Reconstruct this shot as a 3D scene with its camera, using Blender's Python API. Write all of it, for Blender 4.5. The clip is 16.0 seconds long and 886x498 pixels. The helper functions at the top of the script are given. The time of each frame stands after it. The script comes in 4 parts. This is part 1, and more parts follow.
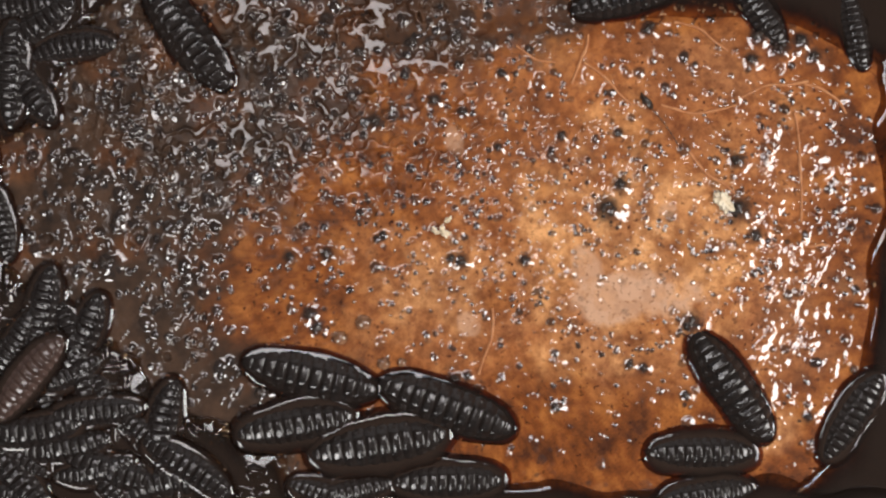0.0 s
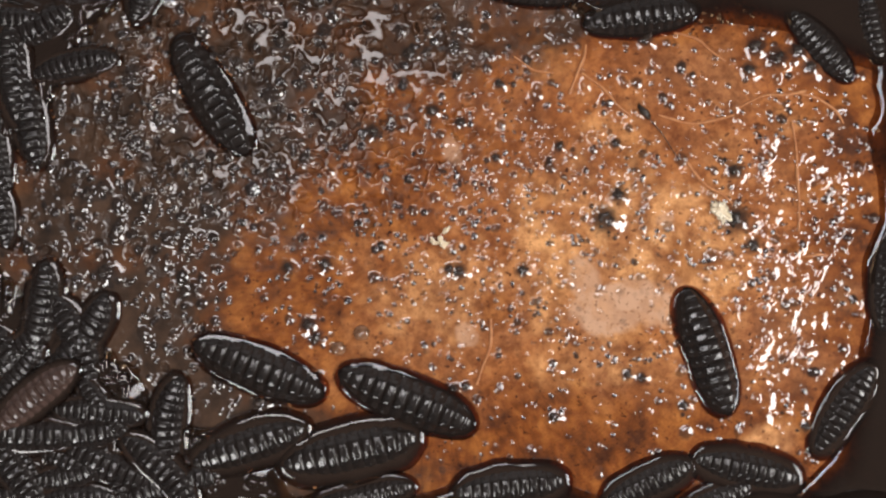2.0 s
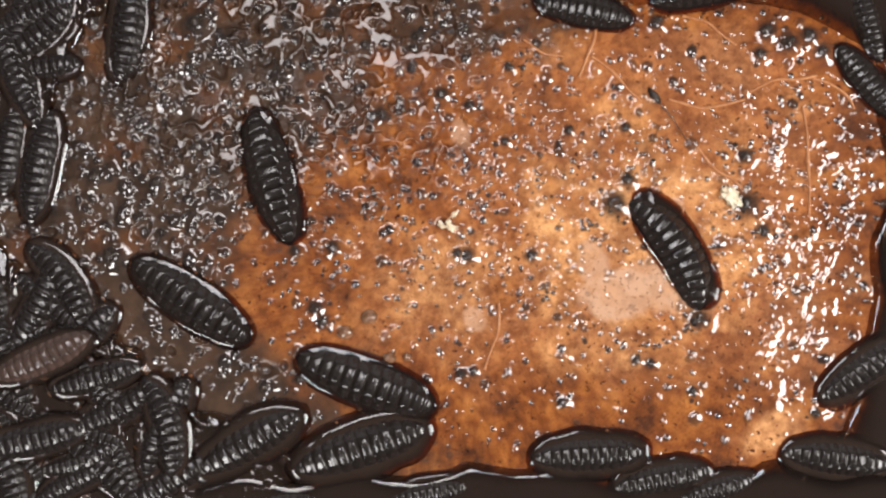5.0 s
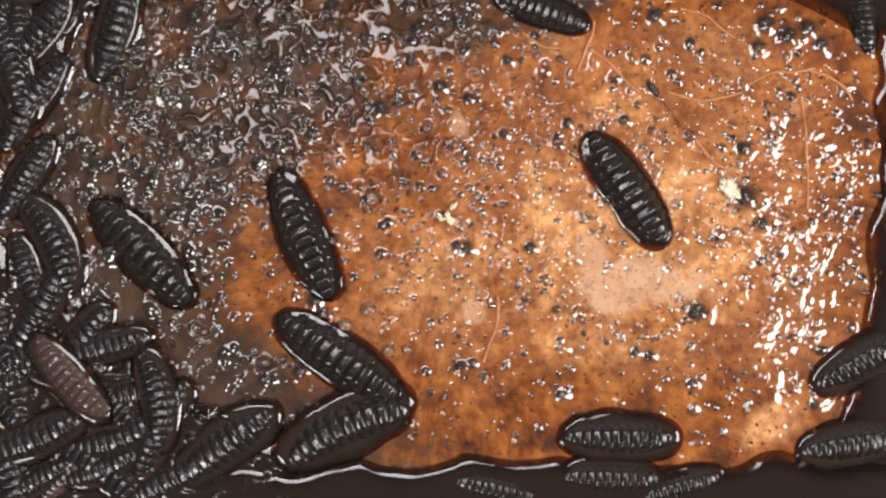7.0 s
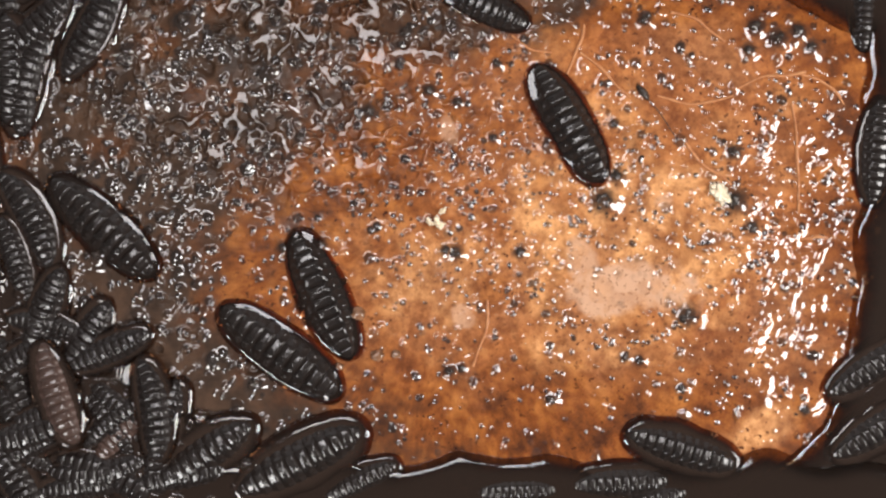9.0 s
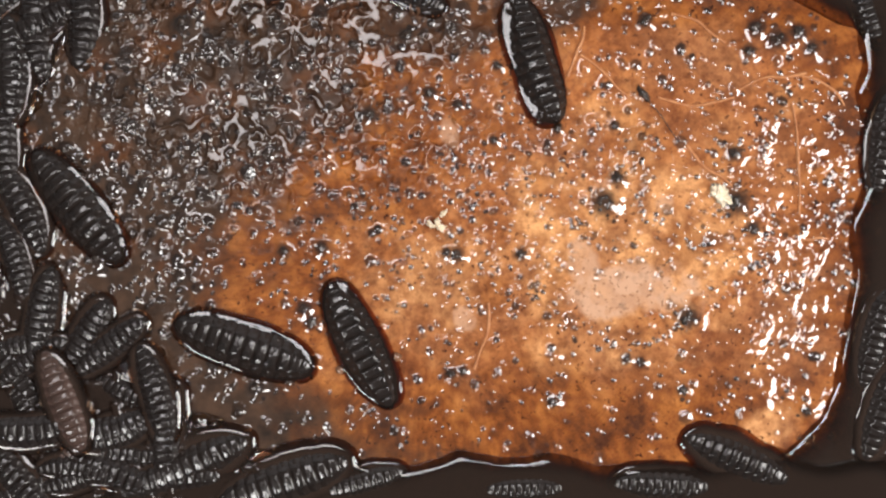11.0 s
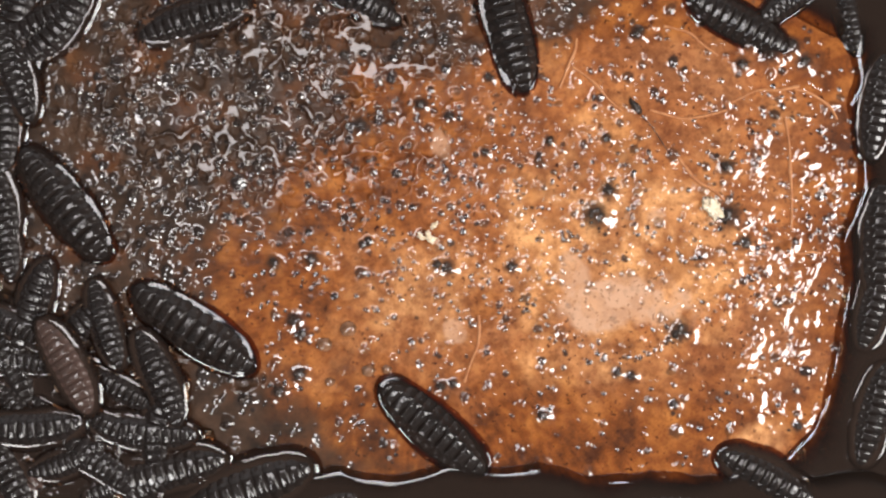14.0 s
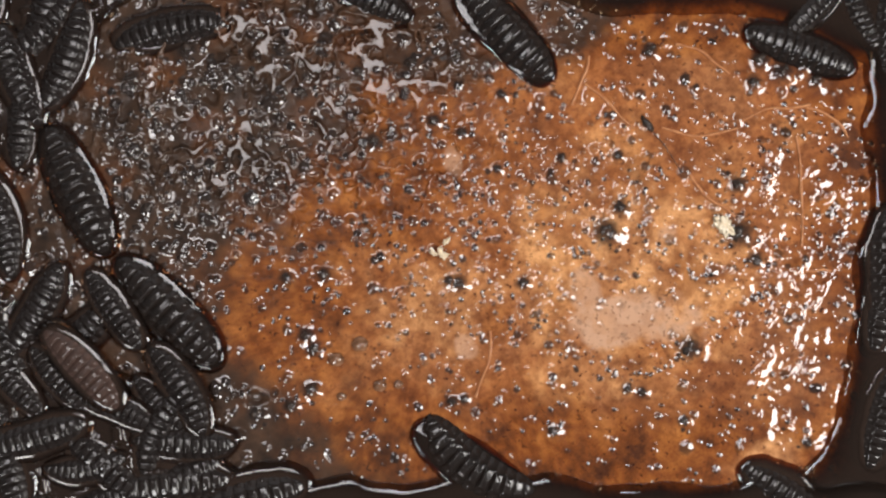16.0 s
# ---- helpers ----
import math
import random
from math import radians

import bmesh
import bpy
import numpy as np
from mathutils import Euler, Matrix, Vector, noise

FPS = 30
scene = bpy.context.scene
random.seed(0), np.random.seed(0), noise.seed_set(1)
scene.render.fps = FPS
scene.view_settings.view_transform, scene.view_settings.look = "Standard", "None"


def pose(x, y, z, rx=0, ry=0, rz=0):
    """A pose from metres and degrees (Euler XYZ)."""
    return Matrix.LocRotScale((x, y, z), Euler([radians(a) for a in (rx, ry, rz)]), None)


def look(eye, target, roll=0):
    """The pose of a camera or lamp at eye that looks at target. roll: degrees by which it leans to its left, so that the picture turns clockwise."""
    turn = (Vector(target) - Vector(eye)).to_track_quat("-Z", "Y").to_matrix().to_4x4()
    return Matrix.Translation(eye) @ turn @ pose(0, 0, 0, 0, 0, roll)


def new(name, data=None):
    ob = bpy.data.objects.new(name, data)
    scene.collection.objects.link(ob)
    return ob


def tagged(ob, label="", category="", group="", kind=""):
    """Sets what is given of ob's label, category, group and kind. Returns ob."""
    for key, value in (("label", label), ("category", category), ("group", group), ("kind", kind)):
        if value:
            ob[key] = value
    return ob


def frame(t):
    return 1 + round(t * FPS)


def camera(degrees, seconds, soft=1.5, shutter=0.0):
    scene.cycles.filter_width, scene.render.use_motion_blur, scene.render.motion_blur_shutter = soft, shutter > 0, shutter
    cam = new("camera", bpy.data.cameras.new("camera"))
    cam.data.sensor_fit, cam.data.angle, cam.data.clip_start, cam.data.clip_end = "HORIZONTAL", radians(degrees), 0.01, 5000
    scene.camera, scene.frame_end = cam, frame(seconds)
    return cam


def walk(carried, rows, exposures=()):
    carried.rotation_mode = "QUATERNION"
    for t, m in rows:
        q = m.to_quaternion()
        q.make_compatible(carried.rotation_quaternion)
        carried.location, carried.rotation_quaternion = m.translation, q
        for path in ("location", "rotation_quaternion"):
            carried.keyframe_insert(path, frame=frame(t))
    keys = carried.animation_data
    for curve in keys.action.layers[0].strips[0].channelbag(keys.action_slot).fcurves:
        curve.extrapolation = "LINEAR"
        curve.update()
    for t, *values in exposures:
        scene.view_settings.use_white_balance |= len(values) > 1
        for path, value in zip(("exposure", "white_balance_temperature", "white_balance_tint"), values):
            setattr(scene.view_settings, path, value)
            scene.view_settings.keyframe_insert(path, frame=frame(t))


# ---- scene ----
# A close look down on a wet brown slab, about 60 mm across, on which dark larvae crawl in films of brown liquid.
MM = 0.001

# ---- camera ----
cam = camera(39.8, 16.0, soft=2.3)
walk(cam, [
    (0.0, pose(0.00000, 0.00000, 0.08663, 0, 0, -0.00)),
    (0.5, pose(0.00025, 0.00011, 0.08678, 0, 0, -0.02)),
    (1.0, pose(0.00020, 0.00052, 0.08673, 0, 0, -0.12)),
    (1.5, pose(0.00031, 0.00079, 0.08678, 0, 0, -0.04)),
    (2.0, pose(0.00014, 0.00074, 0.08675, 0, 0, -0.10)),
    (2.5, pose(-0.00031, 0.00054, 0.08669, 0, 0, -0.02)),
    (3.0, pose(-0.00068, 0.00040, 0.08664, 0, 0, 0.17)),
    (3.5, pose(-0.00070, 0.00014, 0.08649, 0, 0, 0.31)),
    (4.0, pose(-0.00070, -0.00021, 0.08629, 0, 0, 0.32)),
    (4.5, pose(-0.00049, -0.00030, 0.08619, 0, 0, 0.24)),
    (7.0, pose(-0.00036, -0.00092, 0.08637, 0, 0, 0.12)),
    (7.5, pose(-0.00025, -0.00058, 0.08599, 0, 0, 0.11)),
    (8.0, pose(-0.00018, -0.00040, 0.08579, 0, 0, 0.09)),
    (8.5, pose(0.00007, -0.00058, 0.08581, 0, 0, 0.07)),
    (9.0, pose(0.00039, -0.00061, 0.08602, 0, 0, 0.12)),
    (11.5, pose(0.00030, -0.00025, 0.08592, 0, 0, -0.13)),
    (12.0, pose(0.00029, 0.00012, 0.08585, 0, 0, -0.01)),
    (12.5, pose(0.00068, 0.00028, 0.08584, 0, 0, -0.09)),
    (13.0, pose(0.00084, 0.00044, 0.08574, 0, 0, -0.06)),
    (13.5, pose(0.00087, 0.00035, 0.08567, 0, 0, 0.05)),
    (14.0, pose(0.00098, 0.00042, 0.08564, 0, 0, 0.20)),
    (14.5, pose(0.00053, 0.00092, 0.08561, 0, 0, 0.36)),
    (15.0, pose(0.00032, 0.00121, 0.08573, 0, 0, 0.28)),
    (15.5, pose(0.00022, 0.00129, 0.08585, 0, 0, 0.38)),
    (16.0, pose(0.00014, 0.00153, 0.08599, 0, 0, 0.47)),
], exposures=[(0.0, 0.03), (2.0, 0.05), (3.5, 0.21), (4.5, 0.34), (7.0, 0.42), (9.0, 0.40), (12.5, 0.40), (14.7, 0.41), (15.5, 0.27), (16.0, 0.06)])

# ---- light: a lamp to one side, a weaker one across from it, a window, and an added panel ----
world = bpy.data.worlds.new("world")
scene.world = world
world.use_nodes = True
world.node_tree.nodes["Background"].inputs["Color"].default_value = (1.0, 0.97, 0.95, 1)
world.node_tree.nodes["Background"].inputs["Strength"].default_value = 0.11


def area_lamp(name, eye, target, width, height, watts, colour, shape="ELLIPSE"):
    data = bpy.data.lights.new(name, "AREA")
    data.shape, data.size, data.size_y = shape, width, height
    data.energy, data.color = watts, colour
    ob = new(name, data)
    ob.matrix_world = look(eye, target)
    return ob


area_lamp("side_lamp", (0.187, -0.038, 0.198), (0.006, -0.002, 0), 0.125, 0.125, 0.62, (1.0, 0.97, 0.94))
area_lamp("window_light", (-0.034, 0.060, 0.300), (0.0, 0.005, 0), 0.146, 0.064, 0.33, (1.0, 0.96, 0.97), "RECTANGLE")
# unseen low panel, added to draw grey lines along the pool rims
area_lamp("rim_line_panel", (-0.120, 0.560, 0.130), (0.0, 0.0, 0), 1.100, 0.170, 0.36, (0.98, 0.97, 1.0), "RECTANGLE")
area_lamp("second_lamp", (-0.095, -0.105, 0.150), (-0.004, -0.004, 0), 0.055, 0.055, 0.130, (1.0, 0.98, 0.96))


# ---- materials ----
def material(name):
    mat = bpy.data.materials.new(name)
    mat.use_nodes = True
    tree = mat.node_tree
    tree.nodes.clear()
    return mat, tree


def node(tree, kind, **values):
    n = tree.nodes.new(kind)
    for key, value in values.items():
        n.inputs[key.replace("_", " ")].default_value = value
    return n


def noise_node(tree, scale, detail=4.0, rough=0.6):
    tex = node(tree, "ShaderNodeTexNoise", Scale=scale, Detail=detail, Roughness=rough)
    place = tree.nodes.new("ShaderNodeTexCoord")
    tree.links.new(place.outputs["Object"], tex.inputs["Vector"])
    return tex.outputs["Fac"]


def ramp(tree, source, *stops):
    r = tree.nodes.new("ShaderNodeValToRGB")
    while len(r.color_ramp.elements) < len(stops):
        r.color_ramp.elements.new(0.5)
    for e, (at, colour) in zip(r.color_ramp.elements, stops):
        e.position, e.color = at, (*colour, 1) if len(colour) == 3 else colour
    tree.links.new(source, r.inputs["Fac"])
    return r.outputs["Color"]


def mixed(tree, fac, a, b, mode="MIX"):
    m = tree.nodes.new("ShaderNodeMix")
    m.data_type, m.blend_type = "RGBA", mode
    for socket, value in ((m.inputs["Factor"], fac), (m.inputs["A"], a), (m.inputs["B"], b)):
        if isinstance(value, (int, float)):
            socket.default_value = value
        elif isinstance(value, tuple):
            socket.default_value = (*value, 1)
        else:
            tree.links.new(value, socket)
    return m.outputs["Result"]


def attribute(tree, name):
    a = tree.nodes.new("ShaderNodeAttribute")
    a.attribute_name = name
    return a.outputs["Fac"]


def finish(tree, surface):
    out = tree.nodes.new("ShaderNodeOutputMaterial")
    tree.links.new(surface, out.inputs["Surface"])


def relief(tree, height, strength, distance):
    b = node(tree, "ShaderNodeBump", Strength=strength, Distance=distance)
    tree.links.new(height, b.inputs["Height"])
    return b.outputs["Normal"]


def shiny(tree, colour, rough, coat, coat_rough, normal=None, ior=1.4):
    p = node(tree, "ShaderNodeBsdfPrincipled", Roughness=rough, IOR=ior, Coat_Weight=coat, Coat_Roughness=coat_rough, Coat_IOR=1.6)
    if isinstance(colour, tuple):
        p.inputs["Base Color"].default_value = (*colour, 1)
    else:
        tree.links.new(colour, p.inputs["Base Color"])
    if normal is not None:
        tree.links.new(normal, p.inputs["Normal"])
    return p


def slab_material():
    mat, tree = material("wet_brown_slab")
    broad = ramp(tree, noise_node(tree, 170, 5, 0.62), (0.28, (0.22, 0.066, 0.020)), (0.50, (0.385, 0.138, 0.042)), (0.70, (0.62, 0.29, 0.108)))
    fine = ramp(tree, noise_node(tree, 1300, 5, 0.72), (0.39, (0.34, 0.20, 0.12)), (0.59, (1, 1, 1)))
    thick = ramp(tree, noise_node(tree, 260, 3, 0.6), (0.42, (0.15, 0.15, 0.15)), (0.60, (1, 1, 1)))
    dots = ramp(tree, noise_node(tree, 2300, 2, 0.55), (0.60, (1, 1, 1)), (0.68, (0.16, 0.09, 0.06)))
    blotch = ramp(tree, noise_node(tree, 520, 4, 0.65), (0.41, (0.40, 0.30, 0.24)), (0.57, (1.06, 1.04, 1.0)))
    broad = mixed(tree, 0.45, broad, blotch, "MULTIPLY")
    brown = mixed(tree, 0.6, broad, fine, "MULTIPLY")
    dun = ramp(tree, noise_node(tree, 115, 4, 0.6), (0.44, (0, 0, 0)), (0.62, (0.75, 0.75, 0.75)))
    brown = mixed(tree, dun, brown, mixed(tree, 0.55, mixed(tree, 0.6, (0.33, 0.135, 0.055), blotch, "MULTIPLY"), fine, "MULTIPLY"))
    brown = mixed(tree, attribute(tree, "tan"), brown, mixed(tree, 0.6, (0.68, 0.335, 0.135), fine, "MULTIPLY"))
    burnt = ramp(tree, noise_node(tree, 330, 5, 0.68), (0.36, (0.070, 0.020, 0.006)), (0.50, (0.205, 0.058, 0.011)), (0.66, (0.36, 0.125, 0.026)))
    brown = mixed(tree, attribute(tree, "rust"), brown, mixed(tree, 0.45, burnt, fine, "MULTIPLY"))
    brown = mixed(tree, thick, brown, dots, "MULTIPLY")
    speck = ramp(tree, noise_node(tree, 3600, 1, 0.5), (0.60, (1, 1, 1)), (0.70, (0.30, 0.24, 0.22)))
    pale = mixed(tree, 0.7, (0.52, 0.30, 0.185), speck, "MULTIPLY")
    brown = mixed(tree, attribute(tree, "pale"), brown, pale)
    silt = ramp(tree, noise_node(tree, 420, 6, 0.65), (0.32, (0.015, 0.009, 0.006)), (0.66, (0.068, 0.036, 0.021)))
    brown = mixed(tree, attribute(tree, "silt"), brown, silt)
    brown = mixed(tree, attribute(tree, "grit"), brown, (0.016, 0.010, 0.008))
    p = shiny(tree, brown, 0.50, 1.0, 0.035, relief(tree, noise_node(tree, 2600, 3, 0.6), 0.25, 0.00006))
    tree.links.new(attribute(tree, "gloss"), p.inputs["Coat Weight"])
    p.inputs["Specular IOR Level"].default_value = 0.15
    p.inputs["Coat IOR"].default_value = 1.7
    finish(tree, p.outputs["BSDF"])
    return mat


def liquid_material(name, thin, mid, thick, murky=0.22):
    """Brown liquid: it tints what lies below more the further in from its edge, and mirrors the lamps at its surface.
    """
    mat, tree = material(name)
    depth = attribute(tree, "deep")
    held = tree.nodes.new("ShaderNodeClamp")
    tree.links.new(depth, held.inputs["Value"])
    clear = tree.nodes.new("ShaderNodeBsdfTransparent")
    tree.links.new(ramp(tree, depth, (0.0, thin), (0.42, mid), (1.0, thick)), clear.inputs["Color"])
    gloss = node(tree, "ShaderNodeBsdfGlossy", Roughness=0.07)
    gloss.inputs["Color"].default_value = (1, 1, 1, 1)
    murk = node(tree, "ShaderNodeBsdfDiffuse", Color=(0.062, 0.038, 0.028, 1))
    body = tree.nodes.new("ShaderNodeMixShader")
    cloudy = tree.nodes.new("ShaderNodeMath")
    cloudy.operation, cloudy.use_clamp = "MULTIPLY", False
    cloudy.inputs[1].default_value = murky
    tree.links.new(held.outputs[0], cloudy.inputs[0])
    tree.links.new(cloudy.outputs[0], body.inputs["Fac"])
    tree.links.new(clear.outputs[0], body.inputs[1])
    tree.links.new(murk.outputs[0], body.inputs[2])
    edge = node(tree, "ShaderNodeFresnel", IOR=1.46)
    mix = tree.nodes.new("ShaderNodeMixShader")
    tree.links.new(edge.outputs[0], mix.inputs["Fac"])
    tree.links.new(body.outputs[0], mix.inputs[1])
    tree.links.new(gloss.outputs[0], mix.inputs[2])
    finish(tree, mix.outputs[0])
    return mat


def larva_material(name, dark, light, sleek=0.09, dull=0.26):
    mat, tree = material(name)
    colour = ramp(tree, noise_node(tree, 700, 5, 0.6), (0.35, dark), (0.70, light))
    skin = relief(tree, noise_node(tree, 1300, 2, 0.5), 0.55, 0.00008)
    p = shiny(tree, colour, 0.55, 0.70, 0.27, skin, 1.45)
    tree.links.new(skin, p.inputs["Coat Normal"])
    tree.links.new(ramp(tree, noise_node(tree, 900, 3, 0.6), (0.38, (sleek,) * 3), (0.62, (dull,) * 3)), p.inputs["Coat Roughness"])
    p.inputs["Specular IOR Level"].default_value = 0.10
    finish(tree, p.outputs["BSDF"])
    return mat


def plain_material(name, dark, light, scale, rough=0.35, coat=0.8):
    mat, tree = material(name)
    colour = ramp(tree, noise_node(tree, scale, 4, 0.6), (0.35, dark), (0.65, light))
    p = shiny(tree, colour, rough, coat, 0.05, relief(tree, noise_node(tree, scale * 3, 3, 0.6), 0.4, 0.00008))
    finish(tree, p.outputs["BSDF"])
    return mat


SLAB = slab_material()
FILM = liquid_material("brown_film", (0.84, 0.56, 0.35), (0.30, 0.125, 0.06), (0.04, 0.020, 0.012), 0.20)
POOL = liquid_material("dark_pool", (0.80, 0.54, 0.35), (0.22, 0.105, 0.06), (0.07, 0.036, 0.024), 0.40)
BLACK = larva_material("black_larva_skin", (0.0055, 0.0036, 0.0030), (0.019, 0.0125, 0.010))
WET = larva_material("wet_black_larva_skin", (0.0055, 0.0036, 0.0030), (0.018, 0.0125, 0.011), 0.10, 0.30)
BROWN = larva_material("brown_larva_skin", (0.030, 0.017, 0.013), (0.085, 0.050, 0.040))
GRIT = plain_material("black_grit", (0.010, 0.007, 0.005), (0.045, 0.026, 0.017), 2500, 0.45, 0.5)
FIBRE = plain_material("tan_fibre", (0.34, 0.125, 0.045), (0.50, 0.22, 0.09), 1500, 0.6, 0.1)
CREAM = plain_material("cream_flake", (0.66, 0.52, 0.34), (0.84, 0.75, 0.58), 1800, 0.5, 0.3)
AMBER = plain_material("amber_bubble", (0.10, 0.045, 0.022), (0.30, 0.15, 0.08), 900, 0.15, 1.0)


# ---- the slab ----
def layer(x, y, cell, seed):
    """Smooth random heights, 0 to 1, on a lattice of that cell in millimetres."""
    table = np.random.RandomState(seed).rand(256, 256)
    u, v = x / cell + 1000.0, y / cell + 1000.0
    i, j = np.floor(u).astype(int), np.floor(v).astype(int)
    f, g = u - i, v - j
    f, g = f * f * (3 - 2 * f), g * g * (3 - 2 * g)
    a, b = table[i % 256, j % 256], table[(i + 1) % 256, j % 256]
    c, d = table[i % 256, (j + 1) % 256], table[(i + 1) % 256, (j + 1) % 256]
    return (a * (1 - f) + b * f) * (1 - g) + (c * (1 - f) + d * f) * g


def cloud(x, y, cell, seed):
    return (layer(x, y, cell, seed) + 0.5 * layer(x, y, cell / 2.1, seed + 1) + 0.25 * layer(x, y, cell / 4.3, seed + 2)) / 1.75


def step(a, b, v):
    t = np.clip((v - a) / (b - a), 0, 1)
    return t * t * (3 - 2 * t)


def lie(x, y):
    """The slab's broad height in millimetres: it falls away towards its rims."""
    x, y = np.asarray(x, float), np.asarray(y, float)
    z = -0.0019 * np.clip(x - 17, 0, 11.5) ** 2 - 0.004 * np.clip(-y - 12, 0, 4.5) ** 2 - 0.016 * np.clip(y - 12.5, 0, 4) ** 2
    return z - 0.002 * np.clip(-x - 14, 0, 16) ** 1.5


def silt_at(x, y):
    edge = -13.7 + 0.574 * np.maximum(y, -5.5) - x + 1.1 * np.clip(-y - 5.5, 0, 20)
    top = (y - 13.7 - 0.16 * (x - 2)) * 2.0 - np.clip(x - 7, 0, 50) * 1.0
    wave = (cloud(x, y, 4.5, 11) - 0.5) * 12 + (cloud(x, y, 1.3, 21) - 0.5) * 7
    patchy = np.maximum(0.76 + 0.24 * step(0.30, 0.52, cloud(x, y, 3.3, 131)), step(15, 18, -x) * step(2, 5, -y))
    return patchy * np.clip(np.maximum(step(-8.5, 4.5, edge + wave), 0.9 * step(-2.5, 2.0, top + wave * 0.55)), 0, 1)


def pool_at(x, y):
    """How far inside the rim pool a place lies, in millimetres."""
    right = x - 29.8 - 0.7 * np.sin(y * 0.16 + 0.4) + 0.11 * np.clip(-y - 4, 0, 12)
    head = y - 17.7 - 0.7 * step(12, 8, x) + 0.45 * np.clip(x - 21, 0, 20) - 0.5 * np.clip(5 - x, 0, 20)
    corner = 0.6 * x - 0.8 * y - 27.8
    right = 0.5 * (right + corner + np.sqrt((right - corner) ** 2 + 1.5))
    return np.maximum(right, head) + (layer(x, y, 4.2, 31) - 0.5) * 1.5 + (layer(x, y, 1.6, 33) - 0.5) * 0.3


def front_at(x, y):
    """The same for the pool along the near rim, which creeps over the slab."""
    return -y - 16.2 + 0.55 * np.sin(x * 0.35) + 0.35 * np.sin(x * 0.83 + 1) - 0.10 * np.clip(-x - 6, 0, 40) + (layer(x, y, 4.2, 37) - 0.5) * 1.8 + (layer(x, y, 1.6, 39) - 0.5) * 0.3


def corner_at(x, y):
    """The same for the liquid in the two corners where the larvae crowd."""
    wave = (layer(x, y, 3.6, 43) - 0.5) * 2.4 + (layer(x, y, 1.4, 47) - 0.5) * 0.6
    return np.maximum(-0.6 * x - 0.8 * y - 19.6, -0.75 * x + 0.66 * y - 28.2) + wave


def swell_at(x, y):
    """Broad unevenness of the slab, in millimetres."""
    return (cloud(x, y, 5, 3) - 0.5) * 0.24 * (1 - 0.8 * step(11.5, 13.5, -np.asarray(y, float)))


def blot(x, y, cx, cy, rx, ry, turn, seed, rough=0.5, core=0.45):
    c, s = math.cos(radians(turn)), math.sin(radians(turn))
    u, v = ((x - cx) * c + (y - cy) * s) / rx, (-(x - cx) * s + (y - cy) * c) / ry
    r = np.sqrt(u * u + v * v) + (cloud(x, y, 1.4, seed) - 0.5) * rough * 2
    return 1 - step(core, 1.85 - core, r)


def stretched(lo, hi, pitch, reach):
    """Even steps between lo and hi, and a few growing ones beyond."""
    inner = np.arange(lo, hi + pitch / 2, pitch)
    out = np.array([1, 3, 8, 20, 50, reach])
    return np.concatenate([(lo - out)[::-1], inner, hi + out])


def sheet(name, xs, ys, z, mat, keep=None, stored=None):
    nx, ny = len(xs), len(ys)
    gx, gy = np.meshgrid(xs, ys)
    co = np.stack([gx, gy, z], -1).reshape(-1, 3) * MM
    i = np.arange(nx * ny).reshape(ny, nx)
    quads = np.stack([i[:-1, :-1], i[:-1, 1:], i[1:, 1:], i[1:, :-1]], -1).reshape(-1, 4)
    if keep is not None:
        quads = quads[keep.reshape(-1)[quads].any(1)]
        used, quads = np.unique(quads, return_inverse=True)
        quads, co = quads.reshape(-1, 4), co[used]
        stored = {k: v.reshape(-1)[used] for k, v in (stored or {}).items()}
    me = bpy.data.meshes.new(name)
    me.vertices.add(len(co))
    me.vertices.foreach_set("co", co.ravel())
    me.loops.add(quads.size)
    me.loops.foreach_set("vertex_index", quads.ravel().astype(np.int32))
    me.polygons.add(len(quads))
    me.polygons.foreach_set("loop_start", np.arange(0, quads.size, 4, dtype=np.int32))
    me.update(calc_edges=True)
    me.polygons.foreach_set("use_smooth", np.ones(len(quads), bool))
    me.materials.append(mat)
    for key, values in (stored or {}).items():
        me.attributes.new(key, "FLOAT", "POINT").data.foreach_set("value", values.ravel().astype(np.float32))
    return new(name, me)


# larger grains of grit: place and size in millimetres
slime_grains = [(1.3, -0.9, 0.55), (0.6, -0.7, 0.4), (-8.2, -0.4, 0.5), (-4.8, 9.0, 0.6), (-0.6, 10.5, 0.5), (-9.6, 7.2, 0.5), (-10.8, -0.6, 0.5), (4.2, 12.4, 0.35),
                (-23.7, -1.0, 0.75), (-20.6, 4.2, 0.45), (-25.0, 4.6, 0.6), (-11.4, 15.6, 0.55), (-2.2, 14.6, 0.5), (1.0, 15.0, 0.55), (-9.8, 12.4, 0.5), (0.9, -9.2, 0.42),
                (1.7, -9.0, 0.35), (-20.0, 9.8, 0.5), (-12.0, 6.2, 0.4), (1.4, 9.7, 0.4), (-9.4, -4.6, 0.5), (-8.9, -5.6, 0.45), (-5.9, 13.9, 0.4), (3.9, 7.2, 0.35),
                (-17.9, 15.4, 0.7), (-12.8, -10.2, 0.6), (-10.4, -9.6, 0.5), (-9.0, -8.4, 0.55)]
